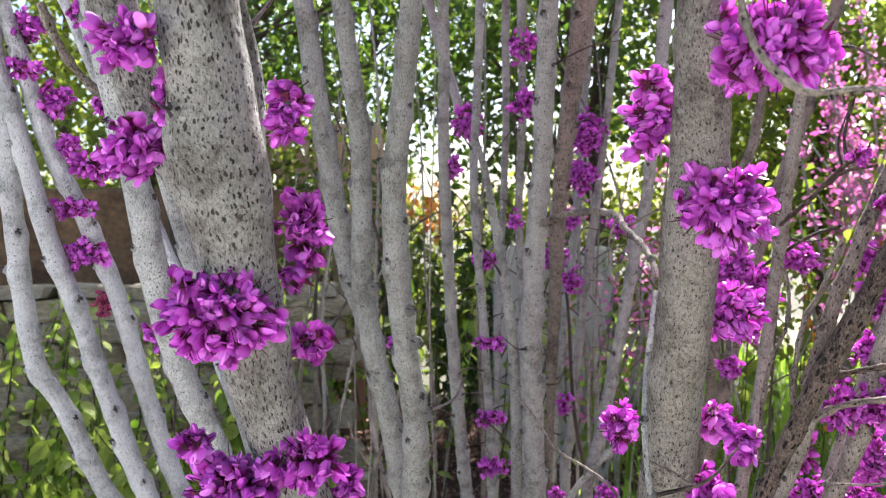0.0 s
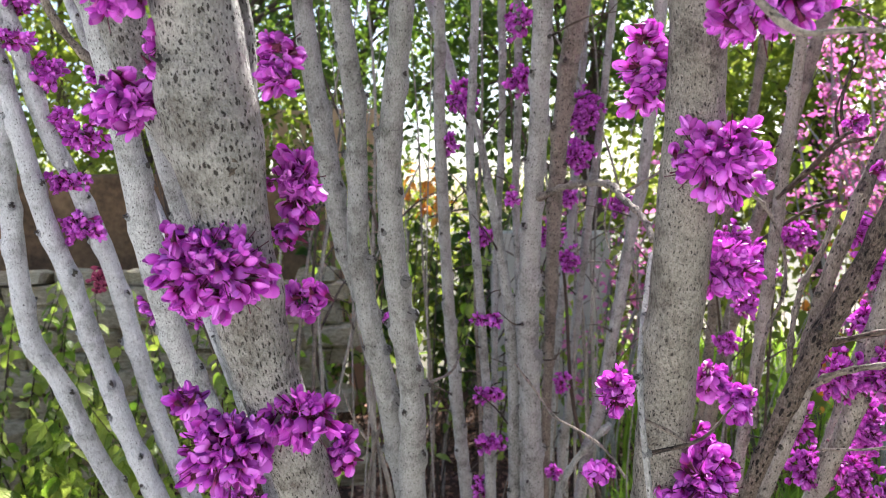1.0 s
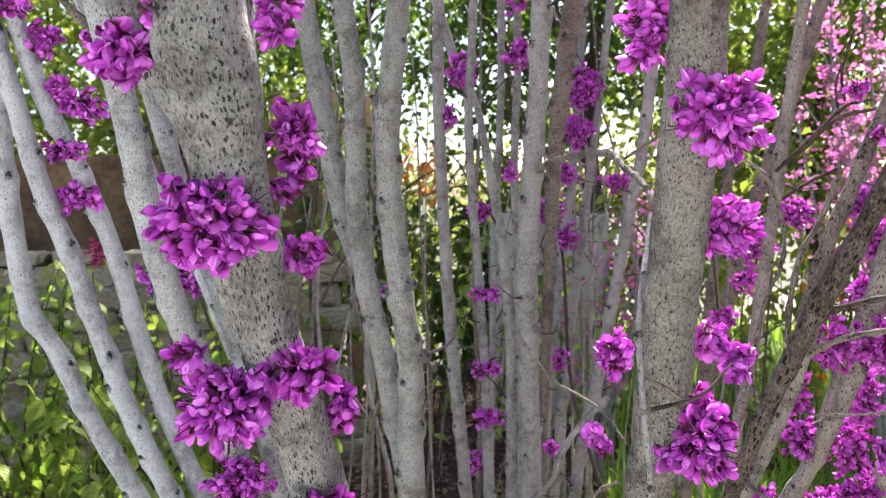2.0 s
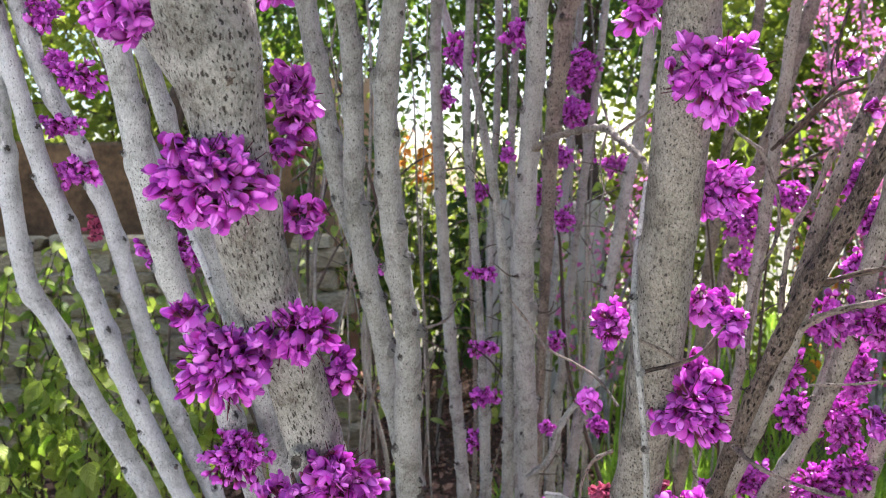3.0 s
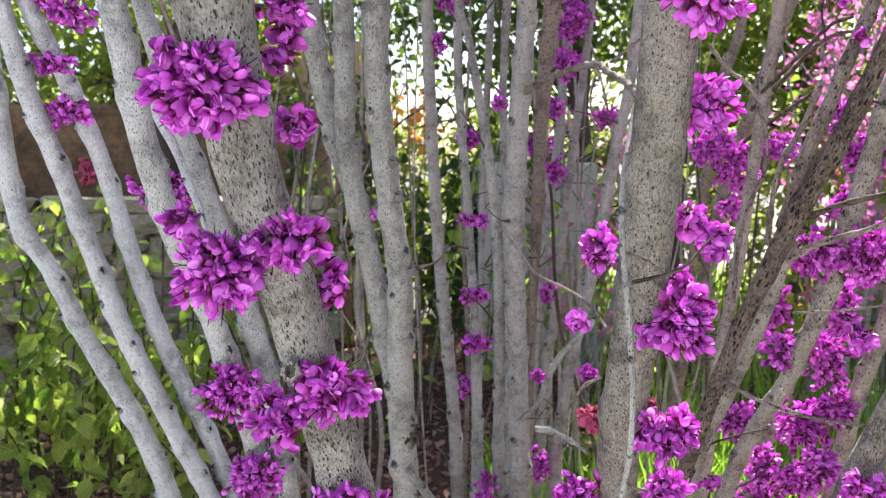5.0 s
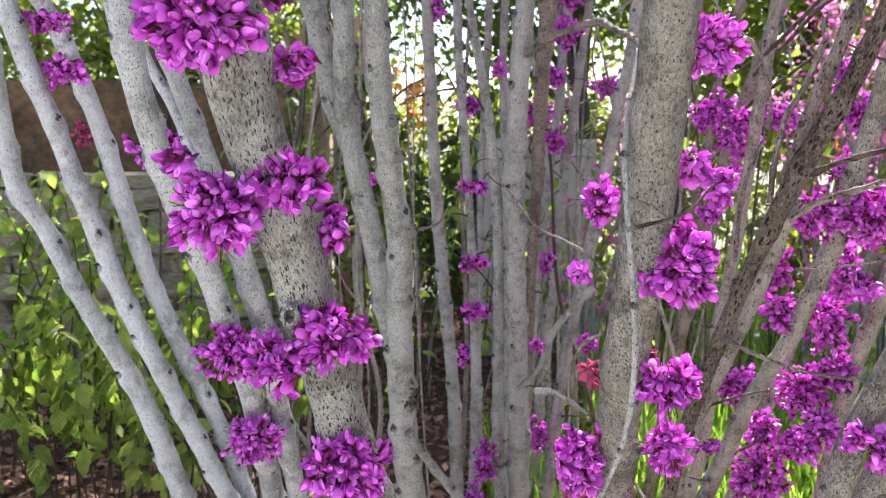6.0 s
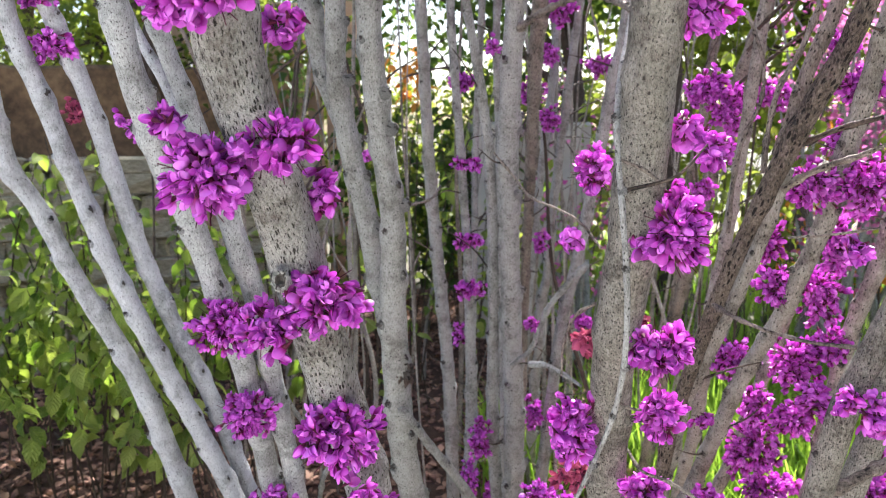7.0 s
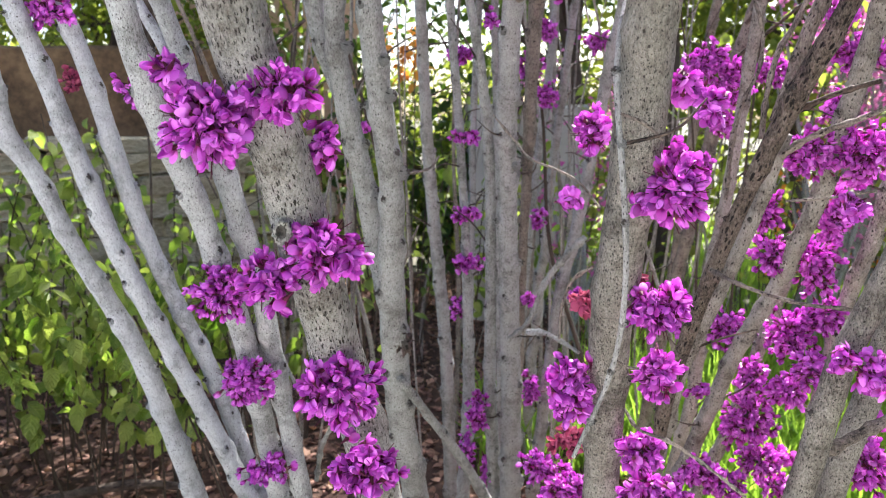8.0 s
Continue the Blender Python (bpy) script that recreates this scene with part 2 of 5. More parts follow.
def tube(line, sides, rough, seed, closed=True):
    """Verts, faces and uvs (metres round and along) of a limb along line, its skin uneven by the share rough."""
    n = len(line)
    tangent = np.gradient(line[:, :3], axis=0)
    tangent /= np.linalg.norm(tangent, axis=1)[:, None] + 1e-9
    side = np.array([1.0, 0.0, 0.0]) if abs(tangent[0][0]) < 0.8 else np.array([0.0, 0.0, 1.0])
    verts, uvs = [], []
    along = np.concatenate([[0], np.cumsum(np.linalg.norm(np.diff(line[:, :3], axis=0), axis=1))])
    rm = float(line[:, 3].mean())
    ang = np.linspace(0.5 * math.pi, 2.5 * math.pi, sides + 1)
    for i in range(n):
        u = side - tangent[i] * (side @ tangent[i])
        u /= np.linalg.norm(u)
        side = u
        w = np.cross(tangent[i], u)
        for k, a in enumerate(ang):
            ca, sa = math.cos(a), math.sin(a)
            d = u * ca + w * sa
            h = noise.noise(Vector((ca * 1.6 + seed, sa * 1.6, along[i] * 9))) + 0.5 * noise.noise(Vector((ca * 3.2 + seed, sa * 3.2, along[i] * 40)))
            verts.append(line[i, :3] + d * line[i, 3] * (1 + rough * h))
            uvs.append((a * rm, along[i]))
    faces = []
    row = sides + 1
    for i in range(n - 1):
        for k in range(sides):
            faces.append((i * row + k, i * row + k + 1, (i + 1) * row + k + 1, (i + 1) * row + k))
    if closed:
        faces.append(tuple(range((n - 1) * row, (n - 1) * row + sides)))
    return verts, faces, uvs


def bud_mesh(seed, mat):
    """A swollen bud scar, about a unit across: a mound of bark with a crown of small dark scales, rising along +z."""
    r = random.Random(seed)
    verts, faces, index = [], [], []
    for z, s in ((-0.9, 1.05), (-0.3, 1.0), (0.12, 0.92), (0.42, 0.72), (0.56, 0.38)):
        for a in range(9):
            k = s * r.uniform(0.88, 1.12)
            verts.append((k * math.cos(a * 0.698), k * math.sin(a * 0.698), z + r.uniform(-0.07, 0.07)))
    for ring in range(4):
        for a in range(9):
            faces.append((ring * 9 + a, ring * 9 + (a + 1) % 9, ring * 9 + 9 + (a + 1) % 9, ring * 9 + 9 + a))
            index.append(1 if ring == 3 and r.random() < 0.5 else 0)
    faces.append(tuple(36 + a for a in range(9)))
    index.append(1)
    for k in range(3 + seed % 3):
        a0, d = r.uniform(0, 6.28), r.uniform(0.05, 0.5)
        cx, cy, h, w = d * math.cos(a0), d * math.sin(a0), r.uniform(0.7, 1.1), r.uniform(0.13, 0.23)
        b = len(verts)
        for z, s in ((0.2, 0.8), (h * 0.62, 1.0), (h * 0.88, 0.7), (h, 0.2)):
            for a in range(6):
                verts.append((cx * (1 + 0.5 * z) + w * s * math.cos(a * 1.047), cy * (1 + 0.5 * z) + w * s * math.sin(a * 1.047), z))
        for ring in range(3):
            for a in range(6):
                faces.append((b + ring * 6 + a, b + ring * 6 + (a + 1) % 6, b + ring * 6 + 6 + (a + 1) % 6, b + ring * 6 + 6 + a))
                index.append(1)
        faces.append(tuple(b + 18 + a for a in range(6)))
        index.append(1)
    me = mesh_of("bud", verts, faces, (mat, bud_mat), [(v[0] * 0.012 + seed, v[1] * 0.012 + v[2] * 0.01) for v in verts])
    me.polygons.foreach_set("material_index", index)
    return me


BUDS = {m.name: [bud_mesh(s, m) for s in range(5)] for m in (bark_old, bark_worn, bark_mid, bark_pale, bark_dim, bark_silver, bark_tan, bark_brown, bark_cracked, bark_dark)}
stem_count = [0]


def stem(tree, mat, *points):
    """One stem of a redbud: swollen and slightly kinked at its nodes, with a dark spur of buds at most of them."""
    stem_count[0] += 1
    r = random.Random(100 + stem_count[0])
    near = mat in (bark_old, bark_worn)
    line = glide(points, 0.006 if near else 0.009)
    n = len(line)
    along = np.concatenate([[0], np.cumsum(np.linalg.norm(np.diff(line[:, :3], axis=0), axis=1))])
    nodes, at, turn = [], r.uniform(0.02, 0.08), 1
    while at < along[-1] - 0.05:
        nodes.append((at, turn * r.uniform(0.5, 1.0), r.uniform(-1, 0.6)))
        at += r.uniform(0.06, 0.11) if not near else r.uniform(0.10, 0.2)
        turn = -turn
    for at, sx, _ in nodes:
        bell = np.exp(-((along - at) / 0.016) ** 2)
        line[:, 3] *= 1 + (0.15 if not near else 0.05) * bell
        line[:, 0] += bell * sx * 0.12 * line[:, 3]
    verts, faces, uvs = tube(line, 40 if near else 18, 0.05 if near else 0.045, stem_count[0] * 7.3)
    ob = tagged(hang(new("stem", mesh_of("stem", verts, faces, mat, uvs)), tree))
    for at, sx, sy in nodes:
        if near and r.random() < 0.8:
            continue
        i = min(n - 2, int(np.searchsorted(along, at)))
        ang = math.atan2(-0.55 + 0.9 * sy, sx)
        out = Vector((math.cos(ang), math.sin(ang), 0.35)).normalized()
        size = min(0.0085, max(0.0038, line[i, 3] * r.uniform(0.26, 0.42)))
        bud = hang(new("bud", r.choice(BUDS[mat.name])), ob)
        q = out.to_track_quat("Z", "Y")
        where = Vector(line[i, :3]) + out * line[i, 3] * 0.98
        bud.matrix_basis = Matrix.LocRotScale(where, q, (size, size * 1.2, size * 1.5))
        if mat in (bark_dim, bark_tan, bark_brown) and r.random() < 0.3:
            reach = Vector((sx, r.uniform(-0.6, 0.6), r.uniform(-0.2, 1.0))).normalized() * r.uniform(0.03, 0.13)
            k = Vector((r.uniform(-1, 1), r.uniform(-1, 1), r.uniform(-1, 1))) * 0.012
            v, f, uv = tube(glide([(*where, 0.0022), (*(where + reach * 0.5 + k), 0.0017), (*(where + reach), 0.0008)], 0.01), 6, 0.2, at)
            hang(new("spur", mesh_of("spur", v, f, bark_dark, uv)), ob)
    return ob


def twig(tree, mat, *points):
    stem_count[0] += 1
    r = random.Random(500 + stem_count[0])
    line = glide(points, 0.006)
    k = np.array([r.uniform(-1, 1) for _ in range(len(line))])
    line[:, 3] *= 1 + 0.10 * k
    for i in range(4, len(line) - 2, r.randint(7, 10)):
        line[i, 3] *= 1.45
        line[i - 1, 3] *= 1.2
        line[i + 1, 3] *= 1.2
    verts, faces, uvs = tube(line, 9, 0.05, stem_count[0] * 3.1)
    return hang(new("twig", mesh_of("twig", verts, faces, mat, uvs)), tree)


def petal(length, width, cup, m, rows=5, cols=4):
    """A cupped oval sheet from the origin along +z, moved by m."""
    verts, uvs, faces = [], [], []
    for i in range(rows):
        t = i / (rows - 1)
        w = width * max(0.22, 1 - abs(2 * (0.10 + 0.84 * t) ** 0.9 - 1) ** 2.4) ** 0.5 * (0.62 + 0.38 * min(1, 2 * t))
        for k in range(cols):
            s = 2 * k / (cols - 1) - 1
            v = Vector((s * w / 2, -cup * width * (1 - s * s) * math.sin(math.pi * min(1, t + 0.1)) + 0.10 * length * t * t, length * t - 0.05 * length * s * s * t))
            verts.append(m @ v)
            uvs.append((0.5 + s / 2, t))
    for i in range(rows - 1):
        for k in range(cols - 1):
            a = i * cols + k
            faces.append((a, a + 1, a + cols + 1, a + cols))
    return verts, faces, uvs


def flower_shape(seed, rows=5, cols=4):
    """One pea flower of unit length along +z: calyx, keel, wings and a banner; every third one is a closed bud."""
    r = random.Random(seed)
    verts, faces, uvs, mats = [], [], [], []

    def put(piece, mat):
        b = len(verts)
        verts.extend(piece[0])
        uvs.extend(piece[2])
        faces.extend([tuple(b + i for i in f) for f in piece[1]])
        mats.extend([mat] * len(piece[1]))

    open_up = 0.35 if seed % 3 == 0 else r.uniform(0.8, 1.25)
    for sx in (-1, 1):
        put(petal(0.80, 0.50, 0.42, pose(sx * 0.05, 0.03, 0.2, -10 + r.uniform(-8, 8), sx * 9 * open_up, sx * 62)), 0)
        put(petal(0.66, 0.44, 0.22, pose(sx * 0.04, -0.02, 0.2, 26 * open_up, sx * 30 * open_up, sx * 25)), 0)
    put(petal(0.70, 0.58, 0.16, pose(0, -0.04, 0.2, 48 * open_up + r.uniform(-8, 8), r.uniform(-10, 10), 0)), 0)
    ring = [(0.03, -0.35), (0.10, 0.0), (0.15, 0.14), (0.12, 0.30)]
    cv, cf = [], []
    for rad, z in ring:
        for a in range(5):
            cv.append((rad * math.cos(a * 1.257), rad * math.sin(a * 1.257), z))
    for i in range(3):
        for a in range(5):
            cf.append((i * 5 + a, i * 5 + (a + 1) % 5, i * 5 + 5 + (a + 1) % 5, i * 5 + 5 + a))
    put((cv, cf, [(0, 0)] * len(cv)), 1)
    return np.array([tuple(v) for v in verts]), faces, np.array(uvs), np.array(mats)


SHAPES = [flower_shape(s) for s in range(9)]
LIGHT_SHAPES = [flower_shape(s, 4, 3) for s in range(6)]


def flower_mesh(shape, mats):
    me = mesh_of("flower", shape[0], shape[1], mats, shape[2])
    me.polygons.foreach_set("material_index", shape[3].astype(np.int32))
    return me


FLOWERS = [flower_mesh(s, (petal_mat, calyx_mat)) for s in SHAPES]


def joined(name, shapes, poses, mats):
    """One mesh out of many small shapes, each at a 4 x 4 pose."""
    verts, faces, uvs, index, b = [], [], [], [], 0
    for shape, m in zip(shapes, poses):
        a = np.array(m)
        verts.append(shape[0] @ a[:3, :3].T + a[:3, 3])
        faces.extend([tuple(b + i for i in f) for f in shape[1]])
        uvs.append(shape[2])
        index.append(shape[3])
        b += len(shape[0])
    me = mesh_of(name, np.concatenate(verts), faces, mats, np.concatenate(uvs))
    me.polygons.foreach_set("material_index", np.concatenate(index).astype(np.int32))
    return me


def knot(tree, x, y, z, size, tall, mat, open_hole=True, rag=0.05):
    """An old branch scar on the near side of a trunk: rings of wrinkled bark round a dark hollow."""
    r = random.Random(int(size * 1e5))
    verts, faces, uvs, index = [], [], [], []
    rings = ((1.3, 0.9), (1.15, 0.12), (1.0, -0.10), (0.85, 0.0), (0.7, -0.06), (0.5, 0.06), (0.3, 0.5 if open_hole else -0.05))
    for rad, d in rings:
        for a in range(20):
            k = rad * size * (1 + 0.10 * math.sin(3 * a) + r.uniform(-rag, rag))
            verts.append((x + k * math.cos(a * 0.314), y + (d + r.uniform(-rag, rag)) * size, z + tall * k * math.sin(a * 0.314)))
            uvs.append((k * math.cos(a * 0.314), k * math.sin(a * 0.314)))
    for i in range(len(rings) - 1):
        for a in range(20):
            faces.append((i * 20 + a, i * 20 + (a + 1) % 20, i * 20 + 20 + (a + 1) % 20, i * 20 + 20 + a))
            index.append(1 if i >= 4 else 0)
    faces.append(tuple((len(rings) - 1) * 20 + a for a in range(20)))
    index.append(1)
    me = mesh_of("knot", verts, faces, (mat, bud_mat), uvs)
    me.polygons.foreach_set("material_index", index)
    return hang(new("knot", me), tree)


def stalk_shape():
    """A thin curved thread of unit length along +z, as of a flower stalk."""
    verts = [(math.cos(a * 2.094) + 3 * t * t, math.sin(a * 2.094), t) for t in (0, 0.5, 1) for a in range(3)]
    faces = [(i * 3 + a, i * 3 + (a + 1) % 3, i * 3 + 3 + (a + 1) % 3, i * 3 + 3 + a) for i in (0, 1) for a in range(3)]
    return np.array(verts), faces, np.zeros((9, 2)), np.ones(6, dtype=int)


STALK = stalk_shape()
bloom_count = [0]
single = [0]


def bloom(tree, x, y, z, rx, rz, dry=False, size=None):
    """A cushion of flowers round a short spur: heads point outwards, those near the walk are flowers of their own."""
    bloom_count[0] += 1
    r = random.Random(900 + bloom_count[0])
    near = y < 0.95
    ry = 0.8 * min(rx, rz) if near else 0.9 * min(rx, rz)
    size = size or (0.0188 if near else 0.0180)
    count = int(min(230, max(9, (0.64 if near else 0.46) * 4 * math.pi * (rx * rz + rx * ry + rz * ry) / 3 / (0.0105 ** 2))))
    spur = glide([(x, y + ry * 0.8, z - rz * 0.1, 0.004), (x, y + ry * 0.3, z, 0.006), (x, y, z, 0.007), (x, y - ry * 0.25, z + rz * 0.1, 0.004)], 0.006)
    verts, faces, uvs = tube(spur, 8, 0.3, bloom_count[0])
    label = "faded crimson cluster of drying flowers" if dry else "magenta cluster of small pea flowers"
    cluster = tagged(hang(new("flower_cluster", mesh_of("flower_cluster", verts, faces, bud_mat, uvs)), tree), label)
    shapes, poses = [], []
    for k in range(count):
        v = Vector((r.gauss(0, 1), r.gauss(0, 1) - 0.25, r.gauss(0, 1))).normalized()
        reach = r.uniform(0.60, 1.0) if r.random() < 0.75 else r.uniform(0.3, 0.6)
        wave = 1 + (0.30 if near else 0.55) * noise.noise(v * 2.2 + Vector((bloom_count[0] * 5.1, 0, 0)))
        s = size * r.uniform(0.75, 1.12)
        out = Vector((v.x / rx, v.y / ry, v.z / rz)).normalized()
        tip = Vector((x + v.x * rx * reach * wave, y + v.y * ry * reach * wave, z + v.z * rz * reach * wave))
        q = (out + Vector((r.gauss(0, 0.42), r.gauss(0, 0.42), r.gauss(0, 0.42) - 0.15))).to_track_quat("Z", "Y")
        m = Matrix.LocRotScale(tip, q @ Euler((0, 0, r.uniform(0, 6.28))).to_quaternion(), (s, s, s)) @ Matrix.Translation((0, 0, -0.75))
        if near and not dry and single[0] < 300 and v.y < 0.1 and reach > 0.6 and k % 3 == 0:
            single[0] += 1
            f = hang(new("flower", r.choice(FLOWERS)), cluster)
            f.matrix_basis = m
        else:
            shapes.append(r.choice(SHAPES if near else LIGHT_SHAPES))
            poses.append(m)
    for k in range(int(count * 0.3)):
        v = Vector((r.gauss(0, 1), r.gauss(0, 1) - 0.3, r.gauss(0, 1))).normalized()
        tip = Vector((x + v.x * rx * 0.5, y + v.y * ry * 0.5, z + v.z * rz * 0.5))
        n = r.uniform(0.35, 0.65) * min(rx, rz)
        shapes.append(STALK)
        poses.append(Matrix.LocRotScale(tip, (v + Vector((r.gauss(0, 0.3), r.gauss(0, 0.3), r.gauss(0, 0.3)))).to_track_quat("Z", "Y"), (0.0005, 0.0005, n)))
    rest = hang(new("blossom", joined("blossom", shapes, poses, (dry_mat if dry else petal_mat, calyx_mat))), cluster)
    tagged(rest, kind="stuff")
    return cluster


def leaf_shape(fold=0.25, rows=4, saw=0.0, wave=0.0):
    """A pointed oval leaf of unit length along +y, folded along its rib, its edge toothed by saw and wavy by wave."""
    verts, faces, uvs = [], [], []
    for i in range(rows + 1):
        t = i / rows
        w = 0.31 * math.sin(math.pi * t ** 0.75) ** 0.85 * (1 + saw * (-1) ** i) if 0 < t < 1 else 0.012
        for s in (-1, 0, 1):
            verts.append((s * w, t, fold * w * abs(s) - 0.28 * t * t + wave * s * math.sin(9 * t + s)))
            uvs.append((0.5 + s * 0.5, t))
    for i in range(rows):
        for k in (0, 1):
            a = i * 3 + k
            faces.append((a, a + 1, a + 4, a + 3))
    return np.array(verts), faces, np.array(uvs), np.zeros(len(faces), dtype=int)


LEAF, SMALL_LEAF = leaf_shape(0.35, 8, 0.07, 0.04), leaf_shape(0.3, 2)


def tilt_pose(place, turn, drop, roll, size):
    return Matrix.LocRotScale(Vector(place), Euler((drop, roll, turn), "XYZ"), (size, size, size))


# ---- the setting ----
def sheet(name, x0, x1, y0, y1, nx, ny, height, mat, label):
    verts = [(x0 + (x1 - x0) * i / nx, y0 + (y1 - y0) * j / ny, height(x0 + (x1 - x0) * i / nx, y0 + (y1 - y0) * j / ny)) for j in range(ny + 1) for i in range(nx + 1)]
    faces = [(j * (nx + 1) + i, j * (nx + 1) + i + 1, (j + 1) * (nx + 1) + i + 1, (j + 1) * (nx + 1) + i) for j in range(ny) for i in range(nx)]
    return tagged(new(name, mesh_of(name, verts, faces, mat)), label, name, kind="structure")


def rolling(x, y):
    return 0.05 * noise.noise(Vector((x * 0.8, y * 0.8, 0))) + 0.02 * noise.noise(Vector((x * 5, y * 5, 3)))


sheet("ground", -400, 400, -400, 400, 40, 40, lambda x, y: -0.12, ground_mat, "dry garden earth reaching the horizon")
# never in view: added as a ground reflector for the lower stems
sheet("pavement", -6.0, 0.8, -8.0, 0.95, 60, 44, lambda x, y: 0.01 * noise.noise(Vector((x, y, 0))), bounce_ground_mat, "unseen pale ground added to bounce light up at the shrubs")
sheet("garden_path", 0.9, 9.0, 8.6, 12.5, 30, 16, lambda x, y: -0.06 + 0.01 * noise.noise(Vector((x, y, 5))), sand_mat, "sandy path in the sun beyond the bed")
sheet("mulch_bed", -4.2, 1.9, 0.9, 6.2, 120, 120, rolling, soil_mat, "dark bed of bark mulch under the shrubs")


def box(bm, x0, x1, y0, y1, z0, z1, m=Matrix.Identity(4)):
    vs = [bm.verts.new(m @ Vector(p)) for p in ((x0, y0, z0), (x1, y0, z0), (x1, y1, z0), (x0, y1, z0), (x0, y0, z1), (x1, y0, z1), (x1, y1, z1), (x0, y1, z1))]
    for f in ((3, 2, 1, 0), (4, 5, 6, 7), (0, 1, 5, 4), (1, 2, 6, 5), (2, 3, 7, 6), (3, 0, 4, 7)):
        bm.faces.new([vs[i] for i in f])


def wall(name, a, b, low, high, deep, mat, label, rough=0.012, cells=60):
    """A weathered garden wall from a to b on plan, its faces and top slightly uneven."""
    a, b = Vector((*a, 0)), Vector((*b, 0))
    along, n = b - a, (b - a).normalized().cross(Vector((0, 0, 1)))
    prof = [(0, low), (0, low + (high - low) * 0.33), (0, low + (high - low) * 0.66), (0, high - 0.02), (0.03, high), (deep - 0.03, high), (deep, high - 0.02), (deep, low)]
    verts, faces = [], []
    for i in range(cells + 1):
        for d, z in prof:
            p = a + along * i / cells - n * d
            k = noise.noise(Vector((p.x * 3, p.y * 3, z * 3 + d * 9)))
            verts.append(p + n * k * rough + Vector((0, 0, z + (k * 0.02 if z > low else 0))))
    m = len(prof)
    for i in range(cells):
        for k in range(m - 1):
            faces.append((i * m + k, (i + 1) * m + k, (i + 1) * m + k + 1, i * m + k + 1))
    faces.append(tuple(range(m - 1, -1, -1)))
    faces.append(tuple(cells * m + k for k in range(m)))
    return tagged(new(name, mesh_of(name, verts, faces, mat, smooth=False)), label, "wall", kind="structure")


wall("wall_north", (-7.0, 4.3), (-0.85, 5.17), -0.2, 1.66, 0.3, wall_mat, "brown rendered garden wall in shade, with a rounded top")
LEDGE = wall("wall_ledge", (-7.0, 3.49), (-0.6, 4.09), -0.2, 1.02, 0.5, stone_mat, "low ledge of rough grey-beige stones before the brown wall", 0.05, 120)
# out of view: added reflector that lights the stems from the left front
wall("wall_south", (-0.9, -2.9), (-3.6, -2.2), -0.2, 2.1, 0.3, bounce_wall_mat, "unseen pale wall added to bounce sunlight onto the stems", 0.004, 30)
# three unseen dark screens, added to cut fill light round the camera
wall("wall_hedge_3", (3.4, -2.6), (-0.8, -2.8), -0.2, 3.6, 0.6, shade_mat, "unseen tall dark screen added to block light from behind", 0.05, 60)
wall("wall_hedge_1", (-3.4, -3.6), (-3.6, 1.2), -0.2, 1.6, 0.6, shade_mat, "unseen low dark screen added to limit light from the left", 0.05, 60)
wall("wall_hedge_2", (2.6, 0.9), (2.8, -3.4), -0.2, 2.2, 0.6, shade_mat, "unseen dark screen added to block light from the right", 0.05, 60)
wall("wall_east", (0.3, 4.6), (1.0, 4.64), -0.2, 1.30, 0.3, panel_mat, "low grey rendered garden wall behind the stems")

TREE_A = thing("redbud_tree", (0.1, 1.2, 0), "old redbud trunk with grey pitted bark and magenta flowers", "tree", "redbuds")
TREE_L = thing("redbud_tree", (-0.35, 1.65, 0), "cluster of pale grey redbud stems with few flowers", "tree", "redbuds")
TREE_C = thing("redbud_tree", (0.05, 1.65, 0), "smooth grey redbud stems with dark bud scars, forked", "tree", "redbuds")
TREE_M = thing("redbud_tree", (0.25, 2.2, 0), "thicket of thin straight redbud stems with small blossoms", "tree", "redbuds")
TREE_R = thing("redbud_tree", (0.32, 1.25, 0), "straight redbud trunk with round magenta flower clusters", "tree", "redbuds")
TREE_G = thing("redbud_tree", (0.6, 1.6, 0), "leaning brown redbud stems thickly set with magenta flowers", "tree", "redbuds")
stem(TREE_A, bark_old, (0.054, 1.131, -0.040, 0.0339), (0.004, 1.022, 0.424, 0.0286), (-0.066, 0.871, 0.848, 0.0271), (-0.093, 0.797, 0.994, 0.0277), (-0.126, 0.723, 1.177, 0.0271), (-0.152, 0.686, 1.288, 0.0282), (-0.161, 0.672, 1.340, 0.0292), (-0.172, 0.659, 1.423, 0.0316), (-0.180, 0.652, 1.479, 0.0385), (-0.186, 0.648, 1.522, 0.0372), (-0.189, 0.642, 1.566, 0.0345), (-0.194, 0.632, 1.612, 0.0325), (-0.261, 0.584, 2.274, 0.0237))
stem(TREE_A, bark_old, (-0.158, 0.668, 1.420, 0.0060), (-0.159, 0.664, 1.453, 0.0098), (-0.156, 0.662, 1.486, 0.0105), (-0.157, 0.662, 1.523, 0.0085), (-0.158, 0.662, 1.561, 0.0090), (-0.163, 0.660, 1.598, 0.0080), (-0.172, 0.650, 1.650, 0.0060))
stem(TREE_A, bark_old, (-0.196, 0.690, 1.440, 0.0150), (-0.224, 0.698, 1.480, 0.0170), (-0.252, 0.700, 1.528, 0.0190), (-0.269, 0.700, 1.573, 0.0205), (-0.290, 0.699, 1.640, 0.0213), (-0.374, 0.714, 1.890, 0.0196), (-0.509, 0.738, 2.290, 0.0149))
twig(TREE_A, bark_brown, (-0.232, 0.950, 1.681, 0.0034), (-0.227, 1.000, 1.714, 0.0026), (-0.219, 1.050, 1.750, 0.0021))
